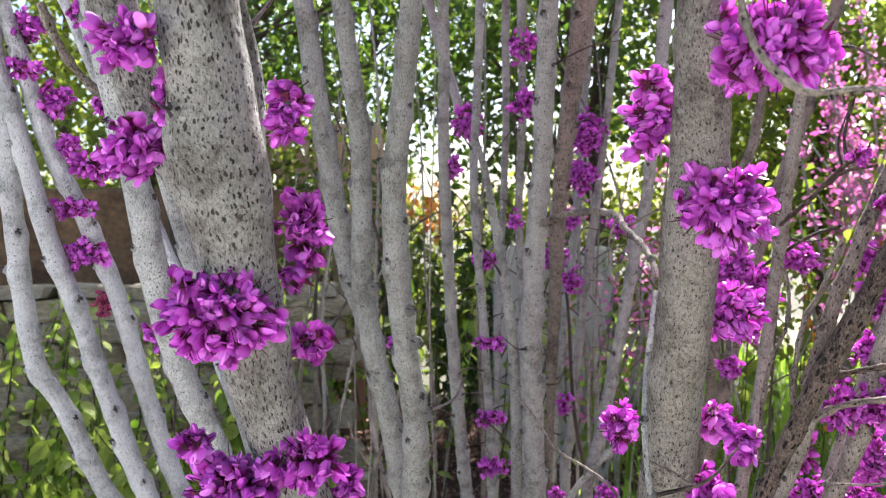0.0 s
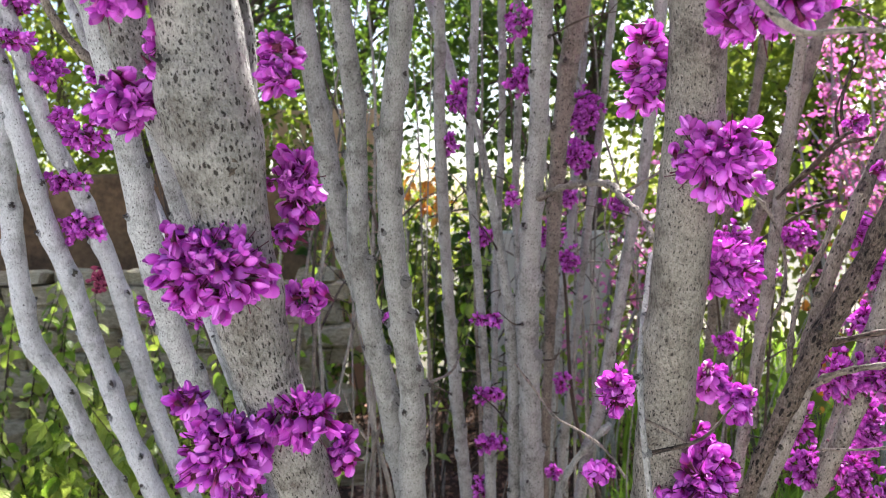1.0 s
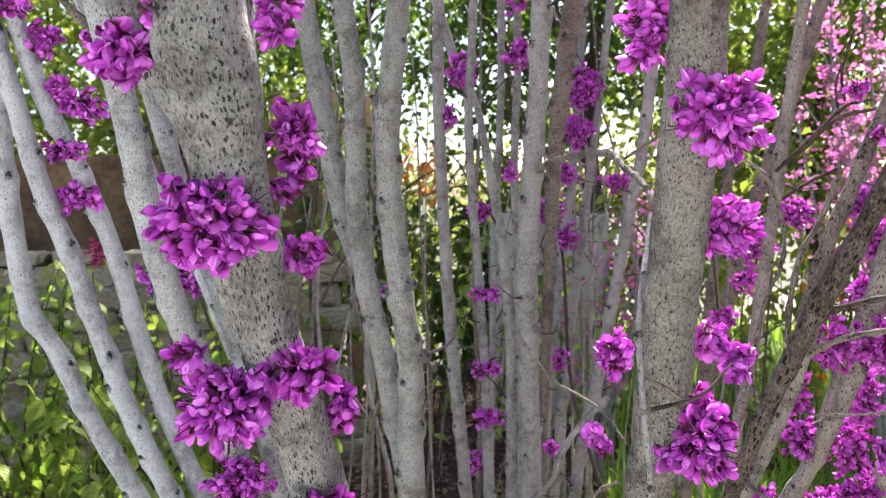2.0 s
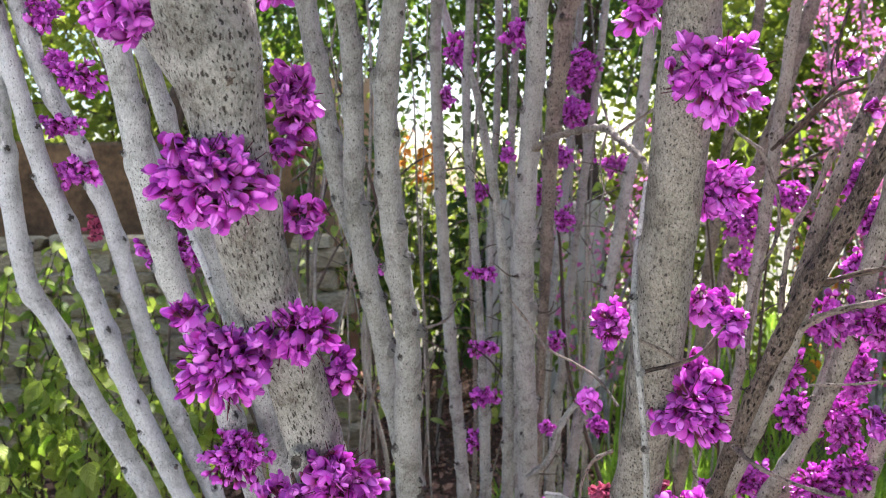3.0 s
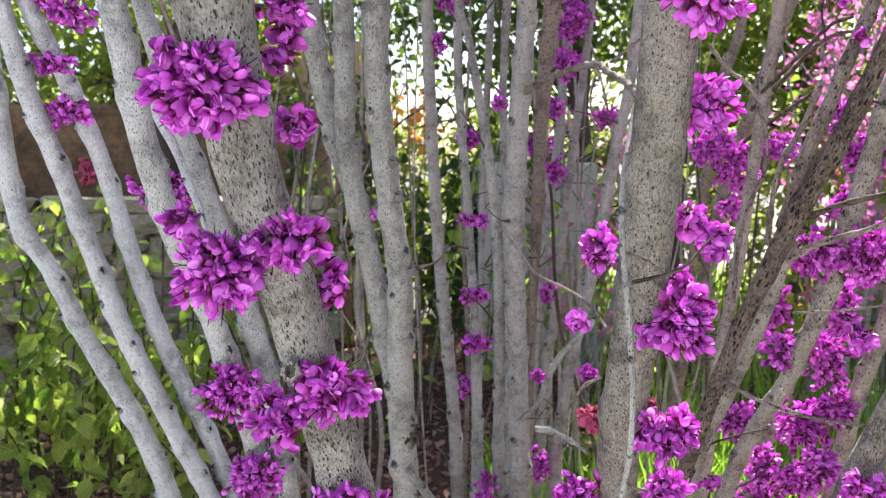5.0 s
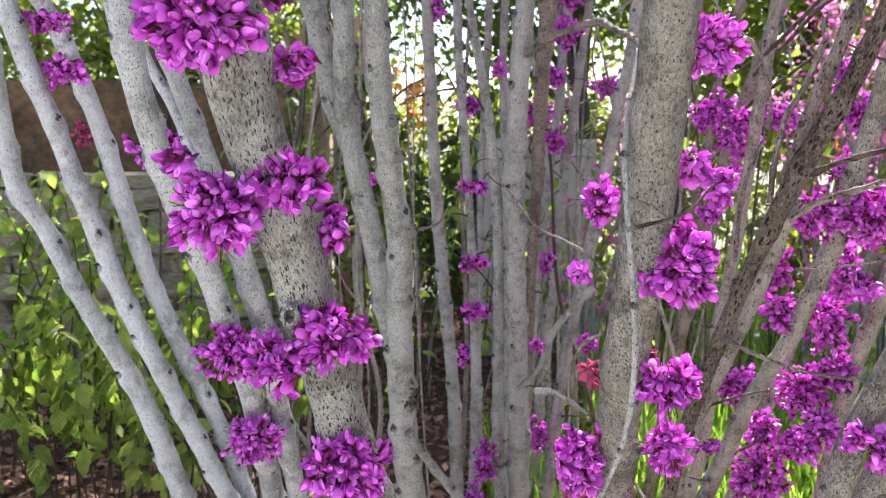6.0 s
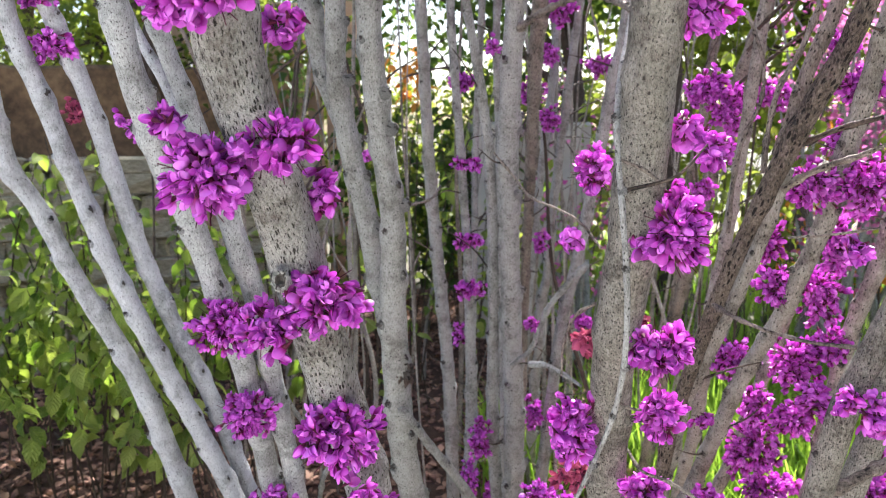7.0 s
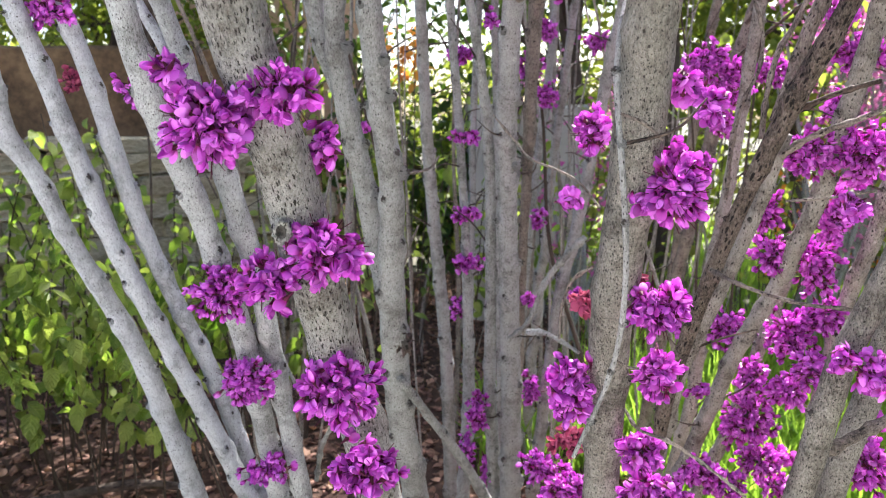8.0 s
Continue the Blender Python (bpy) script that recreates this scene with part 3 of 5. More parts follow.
stem(TREE_L, bark_silver, (-0.385, 1.612, -0.040, 0.0263), (-0.423, 1.579, 0.224, 0.0223), (-0.472, 1.538, 0.449, 0.0210), (-0.548, 1.469, 0.779, 0.0193), (-0.631, 1.420, 0.989, 0.0169), (-0.676, 1.391, 1.122, 0.0163), (-0.709, 1.363, 1.205, 0.0169), (-0.710, 1.305, 1.443, 0.0163), (-0.695, 1.251, 1.622, 0.0149), (-0.709, 1.092, 2.272, 0.0104))
stem(TREE_L, bark_silver, (-0.247, 1.612, -0.040, 0.0235), (-0.302, 1.578, 0.231, 0.0199), (-0.371, 1.535, 0.461, 0.0188), (-0.469, 1.475, 0.741, 0.0180), (-0.551, 1.423, 0.974, 0.0176), (-0.591, 1.389, 1.129, 0.0174), (-0.627, 1.348, 1.294, 0.0164), (-0.656, 1.306, 1.427, 0.0158), (-0.676, 1.262, 1.587, 0.0147), (-0.786, 1.097, 2.237, 0.0103))
stem(TREE_L, bark_silver, (-0.270, 1.663, -0.040, 0.0218), (-0.312, 1.628, 0.238, 0.0185), (-0.415, 1.537, 0.684, 0.0167), (-0.493, 1.485, 0.920, 0.0168), (-0.532, 1.452, 1.067, 0.0166), (-0.578, 1.390, 1.324, 0.0155), (-0.613, 1.338, 1.466, 0.0146), (-0.643, 1.298, 1.564, 0.0142), (-0.667, 1.244, 1.721, 0.0134), (-0.800, 1.027, 2.371, 0.0094))
stem(TREE_L, bark_mid, (-0.247, 1.581, -0.040, 0.0259), (-0.260, 1.511, 0.258, 0.0220), (-0.278, 1.419, 0.517, 0.0207), (-0.284, 1.353, 0.670, 0.0196), (-0.298, 1.284, 0.852, 0.0195), (-0.314, 1.232, 0.960, 0.0196), (-0.340, 1.176, 1.104, 0.0189), (-0.368, 1.131, 1.208, 0.0187), (-0.388, 1.080, 1.339, 0.0186), (-0.396, 1.055, 1.426, 0.0190), (-0.404, 1.045, 1.490, 0.0186), (-0.420, 1.000, 1.640, 0.0176), (-0.465, 0.800, 2.193, 0.0110))
stem(TREE_L, bark_mid, (-0.176, 1.468, -0.040, 0.0209), (-0.204, 1.413, 0.349, 0.0178), (-0.242, 1.338, 0.698, 0.0168), (-0.257, 1.305, 0.835, 0.0171), (-0.266, 1.278, 0.941, 0.0181), (-0.292, 1.243, 1.075, 0.0187), (-0.331, 1.201, 1.247, 0.0140), (-0.365, 1.172, 1.367, 0.0140), (-0.387, 1.147, 1.464, 0.0136), (-0.520, 1.002, 2.114, 0.0095))
stem(TREE_L, bark_silver, (-0.326, 1.251, 1.141, 0.0098), (-0.357, 1.235, 1.239, 0.0094), (-0.389, 1.221, 1.332, 0.0084), (-0.415, 1.210, 1.388, 0.0077), (-0.435, 1.201, 1.443, 0.0076), (-0.522, 1.163, 1.693, 0.0070), (-0.662, 1.103, 2.093, 0.0054))
twig(TREE_L, bark_brown, (-0.507, 1.000, 1.725, 0.0061), (-0.493, 1.020, 1.676, 0.0057), (-0.482, 1.050, 1.646, 0.0054), (-0.457, 1.070, 1.616, 0.0049), (-0.447, 1.100, 1.601, 0.0051))
twig(TREE_L, bark_pale, (-0.205, 1.450, 0.513, 0.0048), (-0.186, 1.400, 0.605, 0.0047), (-0.158, 1.350, 0.670, 0.0037))
twig(TREE_L, bark_pale, (-0.246, 1.350, 0.789, 0.0033), (-0.225, 1.400, 0.718, 0.0034), (-0.210, 1.400, 0.690, 0.0031))
stem(TREE_C, bark_pale, (-0.128, 1.375, 1.250, 0.0132), (-0.159, 1.393, 1.320, 0.0133), (-0.179, 1.382, 1.423, 0.0180), (-0.196, 1.371, 1.540, 0.0183), (-0.212, 1.361, 1.637, 0.0182), (-0.230, 1.348, 1.773, 0.0175), (-0.263, 1.326, 2.023, 0.0162), (-0.316, 1.290, 2.423, 0.0123))
stem(TREE_C, bark_pale, (-0.045, 1.430, 0.840, 0.0220), (-0.078, 1.438, 0.970, 0.0193), (-0.100, 1.403, 1.121, 0.0195), (-0.122, 1.378, 1.226, 0.0189), (-0.138, 1.345, 1.353, 0.0174), (-0.134, 1.309, 1.490, 0.0168), (-0.135, 1.284, 1.590, 0.0166), (-0.144, 1.260, 1.676, 0.0160), (-0.157, 1.235, 1.776, 0.0144), (-0.204, 1.082, 2.426, 0.0100))
stem(TREE_C, bark_pale, (0.014, 1.637, -0.040, 0.0334), (0.004, 1.587, 0.224, 0.0284), (-0.010, 1.525, 0.448, 0.0267), (-0.033, 1.471, 0.608, 0.0270), (-0.046, 1.412, 0.790, 0.0256), (-0.049, 1.347, 0.990, 0.0228), (-0.044, 1.311, 1.089, 0.0207), (-0.075, 1.201, 1.443, 0.0182), (-0.044, 1.105, 1.750, 0.0154), (0.016, 0.920, 2.400, 0.0108))
stem(TREE_C, bark_pale, (0.302, 1.771, -0.040, 0.0152), (0.227, 1.685, 0.210, 0.0129), (0.134, 1.578, 0.419, 0.0122), (0.076, 1.503, 0.545, 0.0098), (0.017, 1.440, 0.649, 0.0083), (-0.036, 1.384, 0.744, 0.0079))
twig(TREE_C, bark_dark, (-0.346, 1.900, 1.386, 0.0034), (-0.264, 1.900, 1.450, 0.0033))
twig(TREE_C, bark_brown, (-0.141, 1.550, 0.958, 0.0021), (-0.175, 1.550, 1.016, 0.0016), (-0.191, 1.550, 1.063, 0.0016))
twig(TREE_C, bark_brown, (-0.046, 1.300, 1.126, 0.0027), (0.017, 1.400, 1.131, 0.0022), (0.040, 1.500, 1.149, 0.0020))
stem(TREE_M, bark_dim, (0.100, 2.265, -0.040, 0.0250), (0.093, 2.239, 0.127, 0.0201), (0.084, 2.183, 0.385, 0.0190), (0.073, 2.131, 0.605, 0.0175), (0.049, 2.076, 0.864, 0.0168), (0.030, 2.019, 1.075, 0.0155), (0.018, 1.941, 1.254, 0.0138), (0.001, 1.770, 1.629, 0.0130), (0.002, 1.686, 1.806, 0.0117), (-0.015, 1.417, 2.456, 0.0081))
stem(TREE_M, bark_dim, (0.056, 1.900, 1.657, 0.0111), (0.022, 1.900, 1.778, 0.0110), (-0.012, 1.900, 1.885, 0.0110), (-0.043, 1.900, 2.005, 0.0111), (-0.107, 1.900, 2.255, 0.0101), (-0.210, 1.900, 2.655, 0.0077))
stem(TREE_M, bark_dim, (0.118, 1.990, -0.040, 0.0209), (0.116, 1.948, 0.251, 0.0167), (0.125, 1.893, 0.525, 0.0155), (0.111, 1.807, 0.936, 0.0108), (0.099, 1.772, 1.101, 0.0097), (0.086, 1.738, 1.271, 0.0092), (0.072, 1.706, 1.419, 0.0090), (0.065, 1.672, 1.571, 0.0088), (0.074, 1.621, 1.833, 0.0085), (0.063, 1.499, 2.483, 0.0059))
stem(TREE_M, bark_dim, (0.202, 1.957, -0.040, 0.0214), (0.193, 1.900, 0.274, 0.0171), (0.173, 1.828, 0.563, 0.0151), (0.167, 1.763, 0.802, 0.0130), (0.159, 1.704, 1.035, 0.0118), (0.149, 1.667, 1.177, 0.0118), (0.131, 1.631, 1.310, 0.0105), (0.105, 1.601, 1.448, 0.0087), (0.087, 1.581, 1.537, 0.0071), (0.063, 1.563, 1.622, 0.0050))
stem(TREE_M, bark_dim, (0.150, 2.404, -0.040, 0.0114), (0.152, 2.337, 0.435, 0.0098), (0.155, 2.245, 0.871, 0.0092), (0.152, 2.165, 1.206, 0.0088), (0.157, 2.109, 1.422, 0.0092), (0.161, 2.068, 1.581, 0.0091), (0.161, 2.028, 1.719, 0.0091), (0.155, 1.970, 1.971, 0.0096), (0.154, 1.913, 2.221, 0.0087), (0.153, 1.821, 2.621, 0.0067))
stem(TREE_M, bark_dim, (0.248, 2.245, -0.040, 0.0118), (0.234, 2.172, 0.484, 0.0099), (0.214, 2.070, 0.969, 0.0094), (0.200, 2.004, 1.245, 0.0090), (0.188, 1.954, 1.444, 0.0088), (0.187, 1.919, 1.578, 0.0092), (0.189, 1.887, 1.680, 0.0092), (0.180, 1.832, 1.921, 0.0097), (0.176, 1.775, 2.171, 0.0088), (0.170, 1.682, 2.571, 0.0067))
stem(TREE_M, bark_dim, (0.243, 1.922, -0.040, 0.0324), (0.231, 1.863, 0.291, 0.0259), (0.222, 1.797, 0.559, 0.0243), (0.188, 1.654, 1.115, 0.0207), (0.183, 1.625, 1.216, 0.0222), (0.183, 1.595, 1.311, 0.0215), (0.183, 1.545, 1.445, 0.0191), (0.187, 1.486, 1.577, 0.0177), (0.184, 1.441, 1.669, 0.0179), (0.181, 1.137, 2.430, 0.0118))
stem(TREE_M, bark_brown, (0.303, 2.357, -0.040, 0.0168), (0.302, 2.318, 0.238, 0.0143), (0.301, 2.268, 0.476, 0.0135), (0.296, 2.183, 0.840, 0.0129), (0.296, 2.126, 1.046, 0.0139), (0.296, 2.030, 1.439, 0.0186), (0.301, 1.993, 1.582, 0.0210), (0.314, 1.952, 1.745, 0.0229), (0.336, 1.905, 1.940, 0.0257), (0.383, 1.758, 2.590, 0.0181))
stem(TREE_M, bark_dim, (0.378, 2.650, -0.040, 0.0234), (0.379, 2.634, 0.040, 0.0188), (0.379, 2.537, 0.411, 0.0175), (0.387, 2.484, 0.559, 0.0162), (0.383, 2.445, 0.701, 0.0163), (0.395, 2.409, 0.799, 0.0147), (0.400, 2.352, 1.023, 0.0139), (0.441, 2.158, 1.684, 0.0098), (0.454, 2.089, 1.943, 0.0096), (0.490, 1.923, 2.593, 0.0066))
stem(TREE_M, bark_dim, (0.334, 2.229, -0.040, 0.0227), (0.345, 2.202, 0.141, 0.0182), (0.363, 2.139, 0.432, 0.0171), (0.386, 2.076, 0.749, 0.0155), (0.415, 2.037, 0.914, 0.0151), (0.455, 1.971, 1.218, 0.0144), (0.472, 1.939, 1.374, 0.0137), (0.490, 1.914, 1.483, 0.0133), (0.508, 1.829, 1.882, 0.0149), (0.534, 1.704, 2.532, 0.0104))
stem(TREE_M, bark_dim, (0.326, 2.609, -0.040, 0.0165), (0.334, 2.588, 0.209, 0.0139), (0.345, 2.562, 0.418, 0.0132), (0.356, 2.510, 0.778, 0.0117), (0.382, 2.459, 1.153, 0.0116), (0.405, 2.412, 1.437, 0.0117), (0.427, 2.345, 1.937, 0.0103), (0.441, 2.312, 2.187, 0.0094), (0.463, 2.261, 2.587, 0.0072))
stem(TREE_M, bark_brown, (0.722, 2.464, -0.040, 0.0242), (0.737, 2.444, 0.163, 0.0204), (0.754, 2.421, 0.325, 0.0194), (0.791, 2.366, 0.679, 0.0186), (0.818, 2.333, 0.851, 0.0191), (0.865, 2.276, 1.199, 0.0203), (0.892, 2.251, 1.347, 0.0197), (0.930, 2.229, 1.475, 0.0192), (1.001, 2.180, 1.772, 0.0178), (1.151, 2.081, 2.422, 0.0125))
stem(TREE_M, bark_brown, (0.821, 2.657, -0.040, 0.0210), (0.829, 2.630, 0.233, 0.0178), (0.839, 2.597, 0.465, 0.0168), (0.859, 2.542, 0.808, 0.0150), (0.868, 2.495, 1.095, 0.0151), (0.885, 2.458, 1.295, 0.0150), (0.900, 2.422, 1.538, 0.0145), (0.939, 2.394, 1.691, 0.0145), (0.963, 2.356, 1.941, 0.0133), (1.003, 2.296, 2.341, 0.0101))
twig(TREE_M, bark_brown, (0.190, 1.540, 1.444, 0.0078), (0.198, 1.500, 1.450, 0.0068), (0.223, 1.420, 1.463, 0.0056), (0.250, 1.320, 1.467, 0.0050), (0.262, 1.200, 1.459, 0.0052), (0.261, 1.120, 1.438, 0.0043), (0.263, 1.050, 1.421, 0.0040), (0.257, 0.970, 1.403, 0.0036), (0.244, 0.900, 1.387, 0.0034))
twig(TREE_M, bark_brown, (0.258, 1.180, 1.455, 0.0018), (0.248, 1.180, 1.412, 0.0016), (0.250, 1.180, 1.385, 0.0014), (0.257, 1.180, 1.358, 0.0011))
twig(TREE_M, bark_brown, (0.247, 1.050, 1.444, 0.0019), (0.264, 1.000, 1.460, 0.0016), (0.285, 0.950, 1.478, 0.0015))
twig(TREE_M, bark_pale, (0.203, 1.700, 0.727, 0.0055), (0.247, 1.700, 0.767, 0.0055), (0.284, 1.700, 0.858, 0.0064), (0.329, 1.680, 0.925, 0.0072), (0.362, 1.660, 0.966, 0.0071))
twig(TREE_M, bark_dark, (-0.038, 2.200, 1.401, 0.0023), (0.041, 2.200, 1.422, 0.0028), (0.104, 2.200, 1.428, 0.0023))
twig(TREE_M, bark_brown, (-0.074, 1.900, 0.702, 0.0031), (-0.030, 1.900, 0.889, 0.0030), (-0.001, 1.900, 0.960, 0.0025))
stem(TREE_R, bark_worn, (0.274, 1.209, -0.040, 0.0295), (0.262, 1.106, 0.382, 0.0250), (0.246, 0.967, 0.764, 0.0236), (0.229, 0.882, 0.963, 0.0242), (0.224, 0.826, 1.074, 0.0256), (0.225, 0.782, 1.199, 0.0262), (0.223, 0.714, 1.405, 0.0251), (0.221, 0.678, 1.528, 0.0243), (0.214, 0.647, 1.626, 0.0225), (0.196, 0.467, 2.276, 0.0157))
stem(TREE_R, bark_dim, (0.177, 0.825, 0.837, 0.0023), (0.207, 0.777, 0.962, 0.0028), (0.204, 0.730, 1.085, 0.0029), (0.188, 0.728, 1.265, 0.0028), (0.229, 0.845, 1.374, 0.0035))
twig(TREE_R, bark_brown, (0.097, 1.000, 1.226, 0.0012), (0.120, 0.980, 1.197, 0.0016), (0.138, 0.950, 1.173, 0.0015), (0.168, 0.920, 1.160, 0.0015), (0.192, 0.900, 1.145, 0.0017), (0.211, 0.880, 1.119, 0.0017))
twig(TREE_R, bark_pale, (0.183, 1.250, 0.868, 0.0055), (0.207, 1.220, 0.874, 0.0040), (0.236, 1.200, 0.862, 0.0030), (0.255, 1.180, 0.852, 0.0026))
twig(TREE_R, bark_brown, (0.233, 1.000, 1.027, 0.0022), (0.211, 1.020, 1.005, 0.0022), (0.198, 1.030, 0.967, 0.0020), (0.197, 1.040, 0.916, 0.0017))
twig(TREE_R, bark_brown, (0.255, 0.900, 0.865, 0.0018), (0.262, 0.860, 0.855, 0.0019), (0.290, 0.840, 0.849, 0.0019), (0.328, 0.830, 0.826, 0.0019), (0.379, 0.820, 0.787, 0.0019))
twig(TREE_R, bark_brown, (0.228, 0.860, 0.943, 0.0017), (0.242, 0.850, 0.936, 0.0017), (0.256, 0.850, 0.934, 0.0017))
twig(TREE_R, bark_brown, (0.188, 0.730, 1.228, 0.0014), (0.213, 0.720, 1.217, 0.0016), (0.235, 0.730, 1.201, 0.0014))
stem(TREE_G, bark_cracked, (0.377, 1.470, -0.040, 0.0153), (0.396, 1.394, 0.316, 0.0129), (0.422, 1.294, 0.633, 0.0122), (0.424, 1.249, 0.755, 0.0122), (0.437, 1.207, 0.866, 0.0120), (0.453, 1.168, 0.969, 0.0122), (0.479, 1.108, 1.112, 0.0120), (0.522, 1.061, 1.256, 0.0151), (0.572, 1.024, 1.387, 0.0127), (0.738, 0.824, 2.037, 0.0090))
stem(TREE_G, bark_brown, (0.511, 1.099, 1.216, 0.0095), (0.528, 1.096, 1.273, 0.0098), (0.547, 1.092, 1.345, 0.0098), (0.568, 1.088, 1.400, 0.0097), (0.593, 1.085, 1.470, 0.0097), (0.619, 1.081, 1.539, 0.0088), (0.702, 1.068, 1.789, 0.0081), (0.835, 1.047, 2.189, 0.0062))
stem(TREE_G, bark_tan, (0.384, 1.482, -0.040, 0.0158), (0.407, 1.421, 0.283, 0.0134), (0.437, 1.341, 0.567, 0.0127), (0.443, 1.299, 0.694, 0.0122), (0.455, 1.261, 0.811, 0.0118), (0.480, 1.229, 0.901, 0.0111), (0.502, 1.198, 0.993, 0.0108), (0.519, 1.162, 1.082, 0.0109), (0.539, 1.127, 1.199, 0.0106))
stem(TREE_G, bark_tan, (0.524, 1.753, -0.040, 0.0211), (0.541, 1.686, 0.200, 0.0180), (0.563, 1.603, 0.400, 0.0170), (0.575, 1.542, 0.520, 0.0162), (0.596, 1.471, 0.673, 0.0157), (0.612, 1.410, 0.796, 0.0150), (0.635, 1.341, 0.908, 0.0144), (0.642, 1.270, 1.016, 0.0142), (0.657, 1.235, 1.111, 0.0152), (0.761, 1.027, 1.988, 0.0107))
stem(TREE_G, bark_tan, (0.854, 1.701, -0.040, 0.0203), (0.844, 1.639, 0.235, 0.0171), (0.831, 1.560, 0.470, 0.0162), (0.820, 1.500, 0.627, 0.0162), (0.810, 1.442, 0.771, 0.0162), (0.804, 1.398, 0.878, 0.0152), (0.815, 1.345, 1.017, 0.0135), (0.811, 1.256, 1.267, 0.0124), (0.804, 1.113, 1.667, 0.0095))
stem(TREE_G, bark_worn, (0.409, 0.989, -0.040, 0.0216), (0.436, 0.942, 0.382, 0.0183), (0.472, 0.877, 0.764, 0.0172), (0.479, 0.866, 0.821, 0.0170), (0.485, 0.853, 0.883, 0.0170), (0.492, 0.842, 0.943, 0.0164), (0.505, 0.831, 0.993, 0.0153), (0.526, 0.818, 1.061, 0.0148), (0.578, 0.773, 1.311, 0.0136), (0.662, 0.700, 1.711, 0.0103))
stem(TREE_G, bark_worn, (0.501, 1.081, -0.040, 0.0237), (0.534, 1.043, 0.357, 0.0200), (0.580, 0.993, 0.713, 0.0189), (0.594, 0.978, 0.803, 0.0184), (0.607, 0.967, 0.871, 0.0182), (0.616, 0.952, 0.960, 0.0178), (0.650, 0.914, 1.210, 0.0164), (0.704, 0.854, 1.610, 0.0124))
stem(TREE_G, bark_tan, (0.662, 1.899, -0.040, 0.0192), (0.702, 1.835, 0.267, 0.0153), (0.744, 1.783, 0.441, 0.0149), (0.770, 1.734, 0.602, 0.0147), (0.787, 1.698, 0.723, 0.0143), (0.870, 1.563, 1.223, 0.0131), (0.971, 1.401, 1.823, 0.0086))
stem(TREE_G, bark_tan, (0.668, 1.996, -0.040, 0.0203), (0.669, 1.963, 0.151, 0.0172), (0.671, 1.924, 0.302, 0.0163), (0.688, 1.856, 0.531, 0.0155), (0.675, 1.754, 0.871, 0.0134), (0.684, 1.713, 1.008, 0.0129), (0.688, 1.578, 1.508, 0.0118), (0.693, 1.416, 2.108, 0.0078))
twig(TREE_G, bark_brown, (0.422, 1.080, 1.005, 0.0041), (0.425, 1.000, 1.004, 0.0025), (0.458, 0.970, 0.993, 0.0024), (0.502, 0.950, 0.984, 0.0024), (0.543, 0.930, 0.983, 0.0023), (0.596, 0.920, 0.976, 0.0020))
twig(TREE_G, bark_brown, (0.433, 1.200, 1.491, 0.0022), (0.457, 1.200, 1.457, 0.0022), (0.496, 1.200, 1.427, 0.0028), (0.511, 1.190, 1.387, 0.0028), (0.519, 1.180, 1.345, 0.0028), (0.512, 1.170, 1.294, 0.0028), (0.486, 1.160, 1.244, 0.0028), (0.470, 1.150, 1.185, 0.0031), (0.461, 1.140, 1.101, 0.0030))
twig(TREE_G, bark_brown, (0.558, 1.100, 1.423, 0.0046), (0.534, 1.100, 1.361, 0.0037), (0.508, 1.100, 1.313, 0.0038), (0.495, 1.100, 1.249, 0.0038), (0.492, 1.100, 1.192, 0.0041))
twig(TREE_G, bark_dark, (0.705, 1.700, 1.422, 0.0040), (0.733, 1.600, 1.484, 0.0037), (0.759, 1.500, 1.543, 0.0039), (0.798, 1.450, 1.553, 0.0026))
twig(TREE_G, bark_dark, (0.759, 1.500, 1.543, 0.0023), (0.750, 1.500, 1.603, 0.0019), (0.768, 1.500, 1.660, 0.0015))
twig(TREE_G, bark_dark, (0.691, 1.700, 1.353, 0.0035), (0.736, 1.600, 1.415, 0.0033), (0.705, 1.400, 1.442, 0.0029))
twig(TREE_G, bark_dark, (0.532, 1.100, 1.228, 0.0052), (0.546, 1.080, 1.238, 0.0043), (0.564, 1.040, 1.254, 0.0036), (0.601, 1.000, 1.270, 0.0034))
twig(TREE_G, bark_brown, (0.531, 1.120, 1.166, 0.0060), (0.550, 1.100, 1.187, 0.0047), (0.569, 1.060, 1.206, 0.0042), (0.585, 1.020, 1.219, 0.0038), (0.611, 1.000, 1.235, 0.0032))
twig(TREE_G, bark_brown, (0.486, 1.000, 1.113, 0.0016), (0.531, 0.980, 1.119, 0.0016), (0.585, 0.960, 1.130, 0.0015))
twig(TREE_G, bark_brown, (0.193, 0.520, 1.606, 0.0021), (0.195, 0.515, 1.582, 0.0024), (0.200, 0.510, 1.563, 0.0026), (0.208, 0.505, 1.549, 0.0026), (0.228, 0.500, 1.532, 0.0023), (0.255, 0.500, 1.533, 0.0018), (0.287, 0.500, 1.533, 0.0017))
twig(TREE_G, bark_dark, (0.439, 0.900, 1.650, 0.0016), (0.471, 0.900, 1.645, 0.0016), (0.517, 0.900, 1.618, 0.0016))
twig(TREE_G, bark_dark, (0.625, 1.200, 1.644, 0.0018), (0.609, 1.200, 1.580, 0.0022), (0.614, 1.200, 1.538, 0.0025))
twig(TREE_G, bark_dark, (0.641, 1.500, 1.442, 0.0035), (0.681, 1.450, 1.499, 0.0034), (0.717, 1.400, 1.552, 0.0032), (0.730, 1.350, 1.558, 0.0028))
twig(TREE_G, bark_brown, (0.494, 0.885, 0.806, 0.0071), (0.532, 0.885, 0.827, 0.0068), (0.599, 0.885, 0.863, 0.0065))
